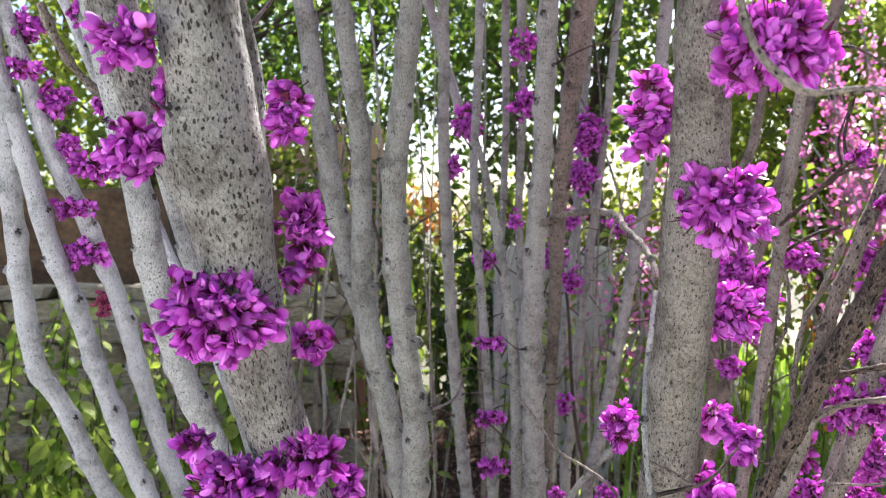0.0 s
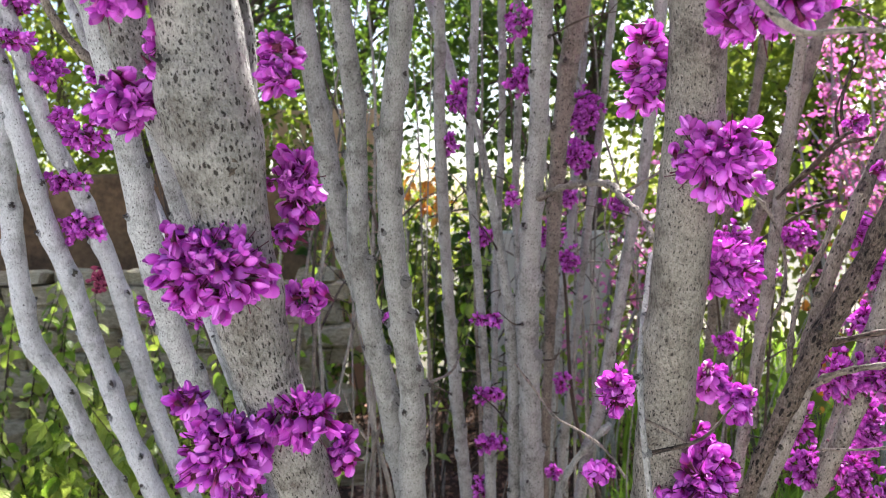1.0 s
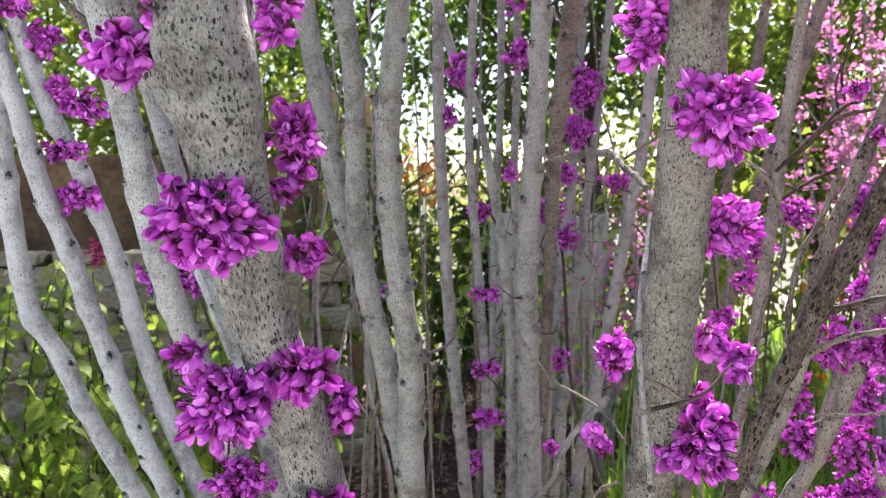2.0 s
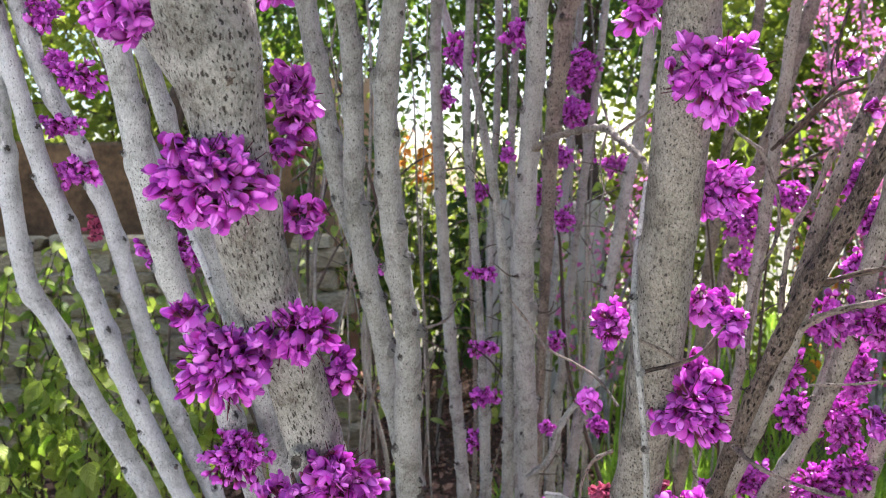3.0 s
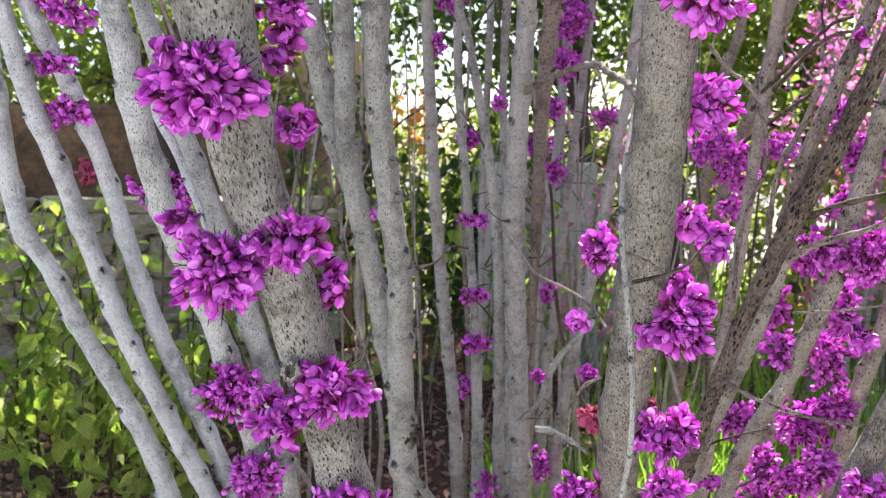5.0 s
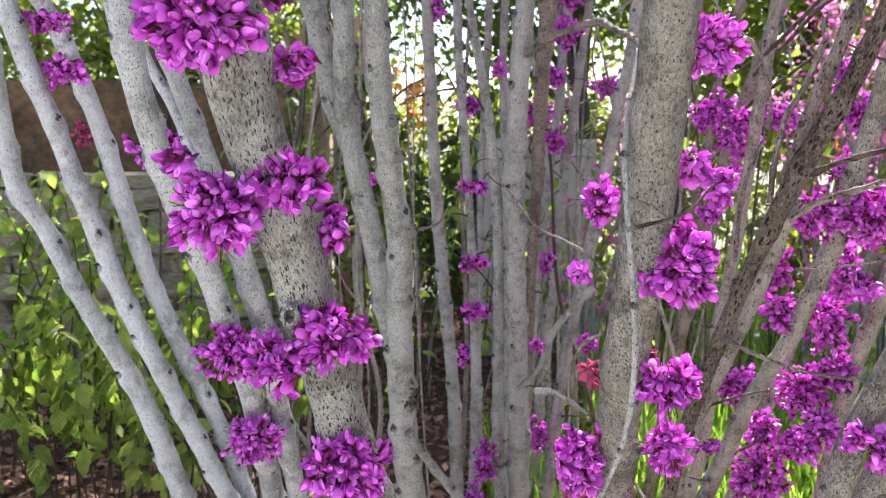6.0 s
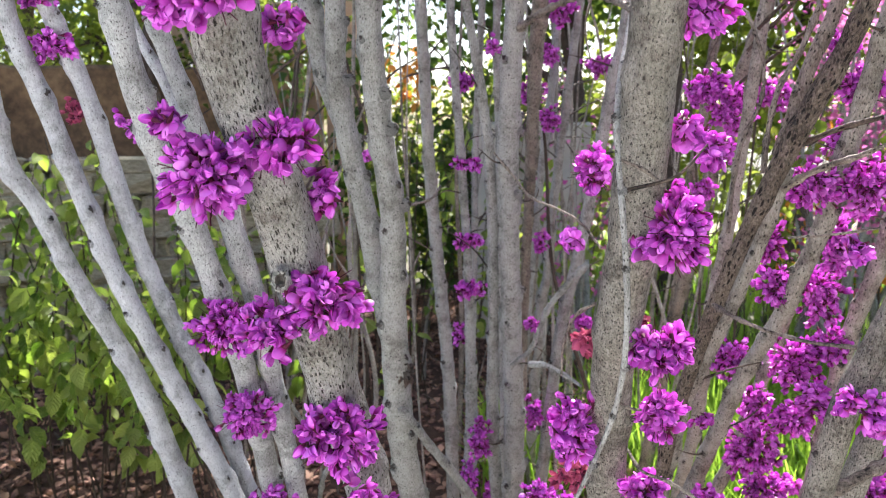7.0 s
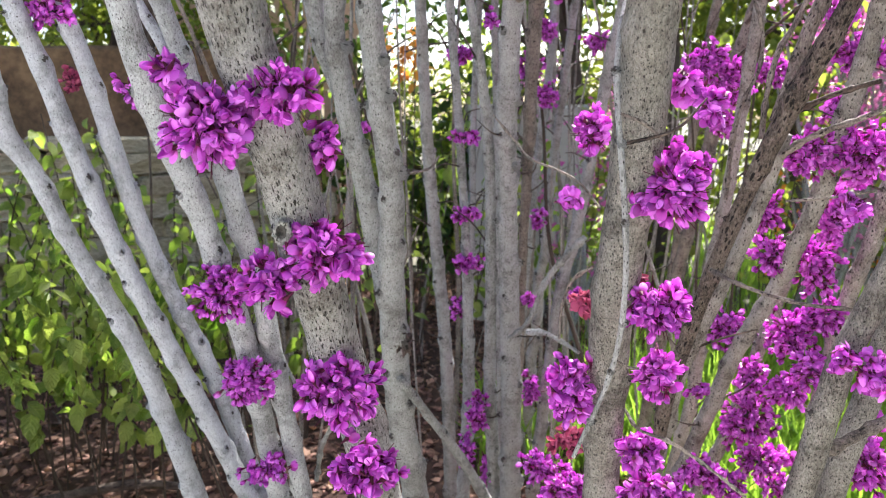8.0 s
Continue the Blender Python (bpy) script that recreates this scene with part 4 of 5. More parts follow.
def nub(tree, mat, x, y, z, size, out):
    """A pruned spur: a swollen knob of bark with a dark crown, pointing along out."""
    ob = hang(new("nub", BUDS[mat.name][int(abs(x) * 1e4) % 5]), tree)
    ob.matrix_basis = Matrix.LocRotScale(Vector((x, y, z)) - Vector(tree.location), Vector(out).to_track_quat("Z", "Y"), (size, size * 1.1, size * 1.2))
    return ob


nub(TREE_C, bark_pale, -0.024, 1.292, 1.133, 0.0124, (0.9, -0.35, 0.3))
nub(TREE_C, bark_pale, -0.040, 1.245, 1.258, 0.0105, (0.8, -0.6, 0.2))
nub(TREE_C, bark_pale, -0.049, 1.225, 1.312, 0.0086, (0.9, -0.3, 0.3))
nub(TREE_C, bark_pale, -0.070, 1.395, 1.075, 0.0115, (0.9, -0.4, -0.2))
nub(TREE_C, bark_pale, -0.092, 1.380, 1.177, 0.0096, (0.6, -0.8, 0.2))
nub(TREE_C, bark_pale, -0.112, 1.320, 1.339, 0.0096, (0.9, -0.4, 0.4))
nub(TREE_M, bark_dim, 0.206, 1.602, 1.257, 0.0105, (0.8, -0.5, 0.3))
nub(TREE_M, bark_dim, 0.210, 1.634, 1.123, 0.0096, (0.9, -0.3, 0.2))
nub(TREE_R, bark_worn, 0.219, 0.752, 1.250, 0.0075, (-0.1, -1.0, 0.1))
knot(TREE_A, -0.172, 0.624, 1.459, 0.0125, 0.8, bark_cracked, False, 0.22)
knot(TREE_A, -0.127, 0.702, 1.118, 0.0075, 1.3, bark_old, True, 0.15)
knot(TREE_C, -0.030, 1.378, 0.815, 0.012, 1.5, bark_dark, False, 0.45)
bloom(TREE_A, -0.181, 0.635, 1.374, 0.054, 0.045)
bloom(TREE_A, -0.117, 0.690, 1.343, 0.023, 0.019)
bloom(TREE_A, -0.181, 0.665, 1.216, 0.045, 0.042)
bloom(TREE_A, -0.121, 0.675, 1.242, 0.041, 0.031)
bloom(TREE_A, -0.209, 0.660, 1.260, 0.017, 0.018)
bloom(TREE_A, -0.091, 0.740, 1.194, 0.019, 0.027)
bloom(TREE_A, -0.085, 0.715, 1.097, 0.045, 0.038)
bloom(TREE_A, -0.143, 0.720, 1.066, 0.035, 0.031)
bloom(TREE_A, -0.083, 0.770, 0.940, 0.049, 0.043)
bloom(TREE_A, -0.061, 0.800, 0.839, 0.045, 0.036)
bloom(TREE_A, -0.239, 0.600, 1.583, 0.031, 0.026)
bloom(TREE_A, -0.254, 0.650, 1.508, 0.029, 0.029)
bloom(TREE_A, -0.222, 0.630, 1.550, 0.009, 0.022)
bloom(TREE_A, -0.123, 0.630, 1.543, 0.020, 0.035)
bloom(TREE_A, -0.123, 0.690, 1.444, 0.027, 0.036)
bloom(TREE_A, -0.130, 0.680, 1.400, 0.011, 0.014)
bloom(TREE_R, 0.247, 0.600, 1.581, 0.049, 0.044)
bloom(TREE_R, 0.183, 0.700, 1.546, 0.027, 0.046)
bloom(TREE_R, 0.239, 0.665, 1.461, 0.051, 0.040)
bloom(TREE_R, 0.268, 0.725, 1.365, 0.033, 0.030)
bloom(TREE_R, 0.269, 0.775, 1.253, 0.021, 0.021)
bloom(TREE_R, 0.293, 0.765, 1.234, 0.019, 0.024)
bloom(TREE_R, 0.259, 0.770, 1.149, 0.043, 0.043)
bloom(TREE_R, 0.211, 0.930, 1.204, 0.025, 0.033)
bloom(TREE_R, 0.174, 0.860, 1.133, 0.018, 0.015)
bloom(TREE_R, 0.186, 0.890, 0.895, 0.034, 0.052)
bloom(TREE_R, 0.266, 0.820, 1.014, 0.045, 0.034)
bloom(TREE_R, 0.292, 0.890, 0.912, 0.032, 0.036)
bloom(TREE_R, 0.275, 0.900, 0.809, 0.035, 0.030)
bloom(TREE_R, 0.308, 0.930, 0.739, 0.052, 0.030)
bloom(TREE_R, 0.270, 0.800, 1.178, 0.029, 0.023)
bloom(TREE_R, 0.207, 0.930, 0.995, 0.020, 0.020, dry=True)
bloom(TREE_R, 0.241, 0.840, 1.039, 0.015, 0.014, dry=True)
bloom(TREE_L, -0.308, 1.190, 0.953, 0.058, 0.049)
bloom(TREE_L, -0.289, 1.250, 0.787, 0.051, 0.047)
bloom(TREE_L, -0.274, 1.310, 0.601, 0.047, 0.034)
bloom(TREE_L, -0.416, 1.240, 1.264, 0.054, 0.038)
bloom(TREE_L, -0.618, 1.320, 1.473, 0.042, 0.025)
bloom(TREE_L, -0.603, 1.340, 1.393, 0.042, 0.029)
bloom(TREE_L, -0.659, 1.240, 1.689, 0.041, 0.021)
bloom(TREE_L, -0.624, 1.280, 1.644, 0.033, 0.031)
bloom(TREE_L, -0.458, 1.100, 1.609, 0.031, 0.025)
bloom(TREE_L, -0.535, 1.200, 1.536, 0.038, 0.026)
bloom(TREE_L, -0.652, 1.250, 1.754, 0.030, 0.036)
bloom(TREE_L, -0.499, 1.100, 1.741, 0.019, 0.027)
bloom(TREE_L, -0.617, 1.300, 1.573, 0.024, 0.024)
bloom(TREE_L, -0.643, 1.500, 1.292, 0.023, 0.023, dry=True)
bloom(TREE_M, 0.694, 1.750, 1.302, 0.056, 0.064)
bloom(TREE_M, 0.685, 1.750, 1.207, 0.033, 0.031)
bloom(TREE_M, 0.623, 1.750, 1.334, 0.038, 0.038)
bloom(TREE_M, 0.647, 1.750, 1.345, 0.050, 0.050)
bloom(TREE_M, 0.238, 1.150, 0.718, 0.036, 0.032, dry=True)
bloom(TREE_M, 0.237, 1.400, 0.559, 0.048, 0.035)
bloom(TREE_M, 0.247, 1.200, 0.611, 0.055, 0.034)
bloom(TREE_M, 0.391, 2.150, 1.693, 0.052, 0.061)
bloom(TREE_M, 0.375, 2.150, 1.582, 0.040, 0.037)
bloom(TREE_M, 0.051, 1.700, 1.658, 0.041, 0.041)
bloom(TREE_M, 0.021, 1.800, 1.575, 0.026, 0.028)
bloom(TREE_M, 0.110, 1.780, 1.005, 0.044, 0.024)
bloom(TREE_M, 0.115, 1.800, 0.883, 0.045, 0.027)
bloom(TREE_M, 0.096, 1.850, 0.765, 0.022, 0.030)
bloom(TREE_M, 0.103, 1.740, 1.179, 0.041, 0.019)
bloom(TREE_M, 0.297, 2.100, 1.354, 0.042, 0.042)
bloom(TREE_M, 0.360, 2.200, 1.283, 0.035, 0.038)
bloom(TREE_M, 0.341, 2.200, 0.937, 0.026, 0.035)
bloom(TREE_M, 0.172, 1.900, 1.455, 0.022, 0.025)
bloom(TREE_M, 0.094, 1.800, 1.361, 0.039, 0.029)
bloom(TREE_M, 0.186, 1.850, 1.724, 0.034, 0.034)
bloom(TREE_M, 0.357, 2.200, 1.460, 0.032, 0.035)
bloom(TREE_M, 0.288, 2.000, 0.749, 0.024, 0.027)
bloom(TREE_M, 0.424, 2.000, 0.753, 0.030, 0.027)
bloom(TREE_M, 0.183, 1.850, 1.861, 0.034, 0.047)
bloom(TREE_M, 0.193, 1.850, 1.730, 0.021, 0.032)
bloom(TREE_M, 0.384, 2.100, 1.671, 0.045, 0.048)
bloom(TREE_M, 0.370, 2.100, 1.559, 0.039, 0.045)
bloom(TREE_M, 0.141, 1.800, 0.514, 0.030, 0.061)
bloom(TREE_M, 0.120, 1.900, 0.368, 0.026, 0.053)
bloom(TREE_M, 0.175, 1.900, 0.321, 0.024, 0.059)
bloom(TREE_M, 0.312, 2.100, 0.464, 0.032, 0.054)
bloom(TREE_M, 0.521, 2.300, 1.437, 0.049, 0.040)
bloom(TREE_M, -0.109, 1.600, 1.204, 0.012, 0.012)
bloom(TREE_G, 0.607, 1.450, 0.818, 0.044, 0.046)
bloom(TREE_G, 0.592, 1.300, 1.066, 0.035, 0.050)
bloom(TREE_G, 0.626, 1.320, 0.984, 0.046, 0.046)
bloom(TREE_G, 0.717, 1.360, 0.958, 0.053, 0.068)
bloom(TREE_G, 0.714, 1.420, 0.812, 0.061, 0.056)
bloom(TREE_G, 0.678, 1.500, 0.706, 0.039, 0.039)
bloom(TREE_G, 0.674, 1.500, 0.618, 0.065, 0.082)
bloom(TREE_G, 0.725, 1.550, 0.496, 0.053, 0.053)
bloom(TREE_G, 0.667, 1.250, 0.797, 0.035, 0.039)
bloom(TREE_G, 0.703, 1.200, 1.170, 0.062, 0.046)
bloom(TREE_G, 0.613, 1.200, 1.164, 0.044, 0.043)
bloom(TREE_G, 0.712, 1.250, 1.324, 0.056, 0.038)
bloom(TREE_G, 0.701, 1.300, 1.387, 0.037, 0.032)
bloom(TREE_G, 0.658, 1.800, 1.114, 0.034, 0.032)
bloom(TREE_G, 0.504, 0.800, 0.943, 0.025, 0.028)
bloom(TREE_G, 0.468, 0.800, 0.956, 0.014, 0.020)
bloom(TREE_G, 0.455, 0.780, 1.131, 0.020, 0.018)
bloom(TREE_G, 0.703, 1.120, 0.691, 0.046, 0.053)
bloom(TREE_G, 0.688, 1.100, 0.774, 0.035, 0.021)
bloom(TREE_G, 0.533, 1.400, 0.707, 0.026, 0.022)
bloom(TREE_G, 0.541, 1.400, 0.543, 0.055, 0.037)
bloom(TREE_G, 0.593, 1.400, 0.513, 0.055, 0.033)
bloom(TREE_G, 0.804, 1.600, 0.485, 0.038, 0.028)
bloom(TREE_G, 0.704, 1.300, 1.240, 0.029, 0.029)
bloom(TREE_G, 0.757, 1.500, 0.672, 0.046, 0.046)
bloom(TREE_G, 0.772, 1.400, 0.852, 0.038, 0.043)
bloom(TREE_G, 0.797, 1.600, 0.412, 0.045, 0.030)
bloom(TREE_G, 0.499, 1.400, 0.821, 0.028, 0.019)
bloom(TREE_G, 0.711, 1.300, 1.057, 0.035, 0.058)
bloom(TREE_G, 0.722, 1.250, 1.153, 0.033, 0.046)
bloom(TREE_G, 0.989, 2.200, 1.348, 0.064, 0.048)
bloom(TREE_G, 0.579, 1.100, 1.542, 0.020, 0.016)
bloom(TREE_G, 0.556, 1.000, 1.466, 0.011, 0.017)

# ---- garden beyond: trees, fence, shrubs ----
def in_ellipsoid(r, radii):
    while True:
        v = Vector((r.uniform(-1, 1), r.uniform(-1, 1), r.uniform(-1, 1)))
        if 0.1 < v.length < 1:
            return Vector((v.x * radii[0], v.y * radii[1], v.z * radii[2]))


def tree(place, height, centre, radii, clumps, leaves, size, mat, label, seed, spread=0.22, name="garden_tree"):
    """A tapered trunk with limbs that end in clumps of leaves; the crown has gaps and an uneven rim."""
    r = random.Random(seed)
    top = thing(name, place, label, "tree")
    px, py, pz = place
    c = Vector(centre)
    trunk = glide([(px, py, -0.15, 0.10), (px + 0.05, py, height * 0.3, 0.075), (px - 0.04, py + 0.03, height * 0.65, 0.05), (c.x, c.y, c.z + radii[2] * 0.4, 0.02)], 0.08)
    v, f, uv = tube(trunk, 10, 0.12, seed)
    hang(new("trunk", mesh_of("trunk", v, f, trunk_mat, uv)), top)
    spots = [c + in_ellipsoid(r, radii) for _ in range(clumps)]
    for s in spots[:16]:
        t = trunk[int(len(trunk) * r.uniform(0.45, 0.95))]
        mid = (Vector(t[:3]) + s) / 2 + Vector((r.uniform(-0.1, 0.1), r.uniform(-0.1, 0.1), 0.1))
        v, f, uv = tube(glide([(*t[:3], t[3] * 0.5), (*mid, t[3] * 0.3), (*s, 0.005)], 0.08), 6, 0.1, seed)
        hang(new("limb", mesh_of("limb", v, f, trunk_mat, uv)), top)
    poses = []
    for s in spots:
        for _ in range(leaves):
            p = s + Vector((r.gauss(0, spread), r.gauss(0, spread), r.gauss(0, spread * 0.75)))
            poses.append(tilt_pose(p, r.uniform(0, 6.28), r.gauss(-0.5, 0.6), r.gauss(0, 0.7), size * r.uniform(0.6, 1.25)))
    crown = hang(new("crown", joined("crown", [SMALL_LEAF] * len(poses), poses, (mat,))), top)
    tagged(crown, kind="stuff")
    return top


tree((-3.6, 7.6, 0), 3.5, (-3.4, 7.2, 3.0), (2.3, 1.3, 1.7), 120, 60, 0.11, tree_leaf_mat, "garden tree with sunlit yellow-green leaves", 11)
tree((-0.7, 7.0, 0), 3.6, (-0.4, 6.8, 3.2), (2.4, 0.9, 1.7), 190, 60, 0.085, hedge_mat, "dark green garden tree against the bright sky", 12, 0.2)
tree((-1.6, 4.9, 0), 2.8, (-0.7, 4.6, 2.85), (1.1, 0.6, 0.7), 70, 48, 0.06, hedge_mat, "small dark-leaved tree overhanging the wall", 13, 0.14)
tree((1.1, 5.6, 0), 2.8, (0.75, 5.2, 2.75), (1.1, 0.6, 1.0), 92, 48, 0.065, hedge_mat, "thin-crowned tree with small dark green leaves", 14, 0.16)
tree((3.0, 8.4, 0), 5.5, (2.6, 8.0, 3.4), (2.6, 1.2, 2.4), 150, 60, 0.11, tree_leaf_mat, "tall tree with sunlit yellow-green leaves", 15, 0.26)
# added: its crown, above the view, keeps direct sun off the left stems
tree((1.75, 5.7, 0), 4.8, (1.3, 5.0, 5.1), (0.95, 0.9, 0.8), 80, 60, 0.1, hedge_mat, "added tree whose unseen high crown shades the pale stems", 19, 0.22)
tree((0.3, 7.3, 0), 1.5, (0.5, 7.2, 0.95), (2.6, 0.35, 0.9), 170, 60, 0.09, tree_leaf_mat, "row of low dense yellow-green bushes", 17, 0.16, "garden_bush")
tree((3.0, 6.3, 0), 2.6, (3.1, 6.2, 2.2), (1.35, 0.5, 1.15), 140, 60, 0.085, tree_leaf_mat, "broad tree with dense yellow-green spring leaves", 18, 0.2)
tree((-2.2, 5.6, 0), 1.8, (-1.9, 5.5, 1.95), (1.6, 0.3, 0.5), 60, 46, 0.07, tree_leaf_mat, "sunlit yellow-green bush above the wall", 16, 0.16)


def thicket(count, area, label, seed, barks=(bark_dark, bark_dim, trunk_mat)):
    """Dead and living wands, thin and upright, behind the redbuds."""
    r = random.Random(seed)
    top = thing("wand_thicket", ((area[0] + area[1]) / 2, area[2], 0), label, "thicket")
    for k in range(count):
        x, y, h = r.uniform(area[0], area[1]), r.uniform(area[2], area[3]), r.uniform(1.2, 2.7)
        lx, w = r.gauss(0, 0.22), r.uniform(0.003, 0.011)
        pts = [(x + lx * s * s + r.uniform(-0.04, 0.04), y + r.uniform(-0.04, 0.04), -0.05 + h * s, w * (1.1 - 0.8 * s)) for s in (0, 0.25, 0.5, 0.75, 1)]
        v, f, uv = tube(glide(pts, 0.05), 7, 0.05, k)
        hang(new("wand", mesh_of("wand", v, f, r.choice(barks), uv)), top)
        for _ in range(r.choice((0, 1, 2))):
            s = r.uniform(0.3, 0.8)
            a = Vector(pts[2][:3]).lerp(Vector(pts[3][:3]), s)
            e = a + Vector((r.uniform(-0.35, 0.35), r.uniform(-0.1, 0.1), r.uniform(0.0, 0.3)))
            v, f, uv = tube(glide([(*a, w * 0.5), (*(a.lerp(e, 0.5) + Vector((0, 0, 0.03))), w * 0.35), (*e, 0.001)], 0.04), 5, 0.05, k)
            hang(new("side_shoot", mesh_of("side_shoot", v, f, bark_dark, uv)), top)
    return top


thicket(34, (-0.75, 1.5, 2.5, 3.9), "thicket of thin brown and grey upright wands", 91, (bark_brown, bark_tan, bark_tan))
thicket(24, (-0.9, 1.1, 2.1, 3.0), "tangle of thin dead brown shoots behind the stems", 92, (bark_brown, bark_tan, trunk_mat))


def blossom_tree(place, height, centre, radii, count, label, seed):
    """A flowering tree some metres off: many slender branches thickly set with pink blossoms."""
    r = random.Random(seed)
    top = thing("blossom_tree", place, label, "tree", "pink trees beyond")
    shapes, poses = [], []
    for b in range(count):
        end = Vector(centre) + in_ellipsoid(r, radii)
        a = Vector((place[0] + r.uniform(-0.15, 0.15), place[1] + r.uniform(-0.15, 0.15), r.uniform(0, height * 0.25)))
        mid = a.lerp(end, 0.5) + Vector((r.uniform(-0.15, 0.15), r.uniform(-0.15, 0.15), 0.1))
        line = glide([(*a, 0.014), (*mid, 0.008), (*end, 0.003)], 0.05)
        v, f, uv = tube(line, 6, 0.08, seed + b)
        hang(new("branch", mesh_of("branch", v, f, bark_pale, uv)), top)
        for q in line[len(line) // 3:]:
            for _ in range(r.choice((0, 2, 5, 9))):
                p = Vector(q[:3]) + Vector((r.gauss(0, 0.035), r.gauss(0, 0.035), r.gauss(0, 0.035)))
                poses.append(tilt_pose(p, r.uniform(0, 6.28), r.uniform(-1.5, 1.5), r.uniform(-1.5, 1.5), r.uniform(0.025, 0.045)))
    tagged(hang(new("blossom", joined("blossom", [SMALL_LEAF] * len(poses), poses, (far_petal_mat,))), top), kind="stuff")
    return top


blossom_tree((2.5, 4.3, 0), 2.6, (2.5, 4.2, 2.2), (0.75, 0.5, 0.85), 30, "redbud in full sun, pink with blossoms", 21)
blossom_tree((1.95, 3.6, 0), 2.2, (2.0, 3.7, 1.85), (0.42, 0.4, 0.6), 10, "young redbud with slender pink-flowered branches", 22)
blossom_tree((0.75, 3.7, 0), 2.0, (0.85, 3.8, 1.45), (0.4, 0.3, 0.35), 8, "small redbud with scattered pink blossoms", 23)


def leafy(name, spots, leaf_size, mat, label, seed, leaf_shapes=LEAF, single_leaves=0, step=0.045, bare=0.28, droop=-0.5):
    """A shrub of thin arching shoots with leaves in pairs. spots: foot (x, y) and tip (x, y, z)."""
    r = random.Random(seed)
    top = thing(name, (spots[0][0], spots[0][1], 0), label, "shrub")
    own, poses = mesh_of("leaf", leaf_shapes[0], leaf_shapes[1], mat, leaf_shapes[2]), []
    made = 0
    for fx, fy, tx, ty, tz in spots:
        a, e = Vector((fx, fy, -0.03)), Vector((tx, ty, tz))
        m = a.lerp(e, 0.55) + Vector((0, 0, 0.14 * tz)) + Vector((r.uniform(-0.06, 0.06), r.uniform(-0.06, 0.06), 0))
        line = glide([(*a, 0.004), (*m, 0.003), (*e, 0.0015)], step)
        v, f, uv = tube(line, 5, 0.05, seed)
        hang(new("shoot", mesh_of("shoot", v, f, trunk_mat, uv)), top)
        for i, q in enumerate(line):
            if q[2] < tz * bare:
                continue
            for s in (0, math.pi):
                if r.random() < 0.12:
                    continue
                turn = i * 1.57 + s + r.uniform(-0.5, 0.5)
                p = tilt_pose(Vector(q[:3]), turn, r.gauss(droop, 0.5), r.gauss(0, 0.55), leaf_size * r.uniform(0.45, 1.25))
                if made < single_leaves:
                    made += 1
                    hang(new("leaf", own), top).matrix_basis = Matrix.Translation(-Vector(top.location)) @ p
                else:
                    poses.append(p)
    if poses:
        tagged(hang(new("foliage", joined("foliage", [leaf_shapes] * len(poses), poses, (mat,))), top), kind="stuff")
    return top


r0 = random.Random(31)
near_spots = []
for k in range(66):
    x, y = r0.uniform(-1.75, -0.55), r0.uniform(2.05, 2.7)
    near_spots.append((x, y + 0.1, x + r0.uniform(-0.2, 0.25), y - r0.uniform(0.0, 0.25), r0.uniform(0.5, 1.0)))
leafy("leafy_shrub", near_spots, 0.066, leaf_mat, "low shrub with bright green and yellowing oval leaves", 32, single_leaves=300, bare=0.54, step=0.034, droop=-0.8)
far_spots = []
for k in range(60):
    x, y = r0.uniform(-2.7, -0.75), r0.uniform(2.7, 3.4)
    far_spots.append((x, y, x + r0.uniform(-0.25, 0.25), y - r0.uniform(0.0, 0.2), r0.uniform(0.6, 1.25)))
leafy("leafy_shrub", far_spots, 0.06, leaf_mat, "loose yellow-green shrub before the stone ledge", 33, droop=-0.8)
mid_spots = []
for k in range(14):
    x, y = r0.uniform(-0.7, 1.0), r0.uniform(2.5, 3.3)
    mid_spots.append((x, y, x + r0.uniform(-0.25, 0.25), y - r0.uniform(0.0, 0.2), r0.uniform(0.35, 1.35)))
leafy("leafy_shrub", mid_spots, 0.05, leaf_mat, "sparse green shoots among dead brown twigs", 38, step=0.06)
back_spots = []
for k in range(36):
    x, y = r0.uniform(-1.1, 0.8), r0.uniform(3.2, 4.8)
    back_spots.append((x, y, x + r0.uniform(-0.3, 0.3), y - r0.uniform(0.0, 0.2), r0.uniform(0.6, 1.7)))
leafy("hedge_shrub", back_spots, 0.07, leaf_mat, "green shrubs growing behind the stems", 34, step=0.055)
hedge_spots = []
for k in range(40):
    x, y = r0.uniform(-0.9, 0.6), r0.uniform(4.6, 5.4)
    hedge_spots.append((x, y, x + r0.uniform(-0.3, 0.3), y - r0.uniform(0.0, 0.2), r0.uniform(0.9, 1.85)))
leafy("hedge_shrub", hedge_spots, 0.085, hedge_mat, "dark green shrubs farther back in the garden", 39, step=0.05)
side_spots = []
for k in range(44):
    x, y = r0.uniform(1.3, 3.4), r0.uniform(3.3, 4.9)
    side_spots.append((x, y, x + r0.uniform(-0.3, 0.3), y - r0.uniform(0.0, 0.2), r0.uniform(0.8, 1.9)))
leafy("sunlit_shrub", side_spots, 0.075, tree_leaf_mat, "sunlit yellow-green shrubs along the bed", 35, step=0.06)
orange_spots = []
for k in range(6):
    x, y = r0.uniform(-0.17, 0.0), r0.uniform(3.75, 3.95)
    orange_spots.append((x, y, x + r0.uniform(-0.08, 0.08), y, r0.uniform(1.5, 1.72)))
leafy("orange_shrub", orange_spots, 0.06, orange_mat, "upright shrub with orange leaves at its tips", 36, step=0.03, bare=0.9)
orange_spots = [(1.9 + 0.12 * k, 4.2, 1.9 + 0.13 * k, 4.1, 1.2 + 0.05 * (k % 4)) for k in range(6)]
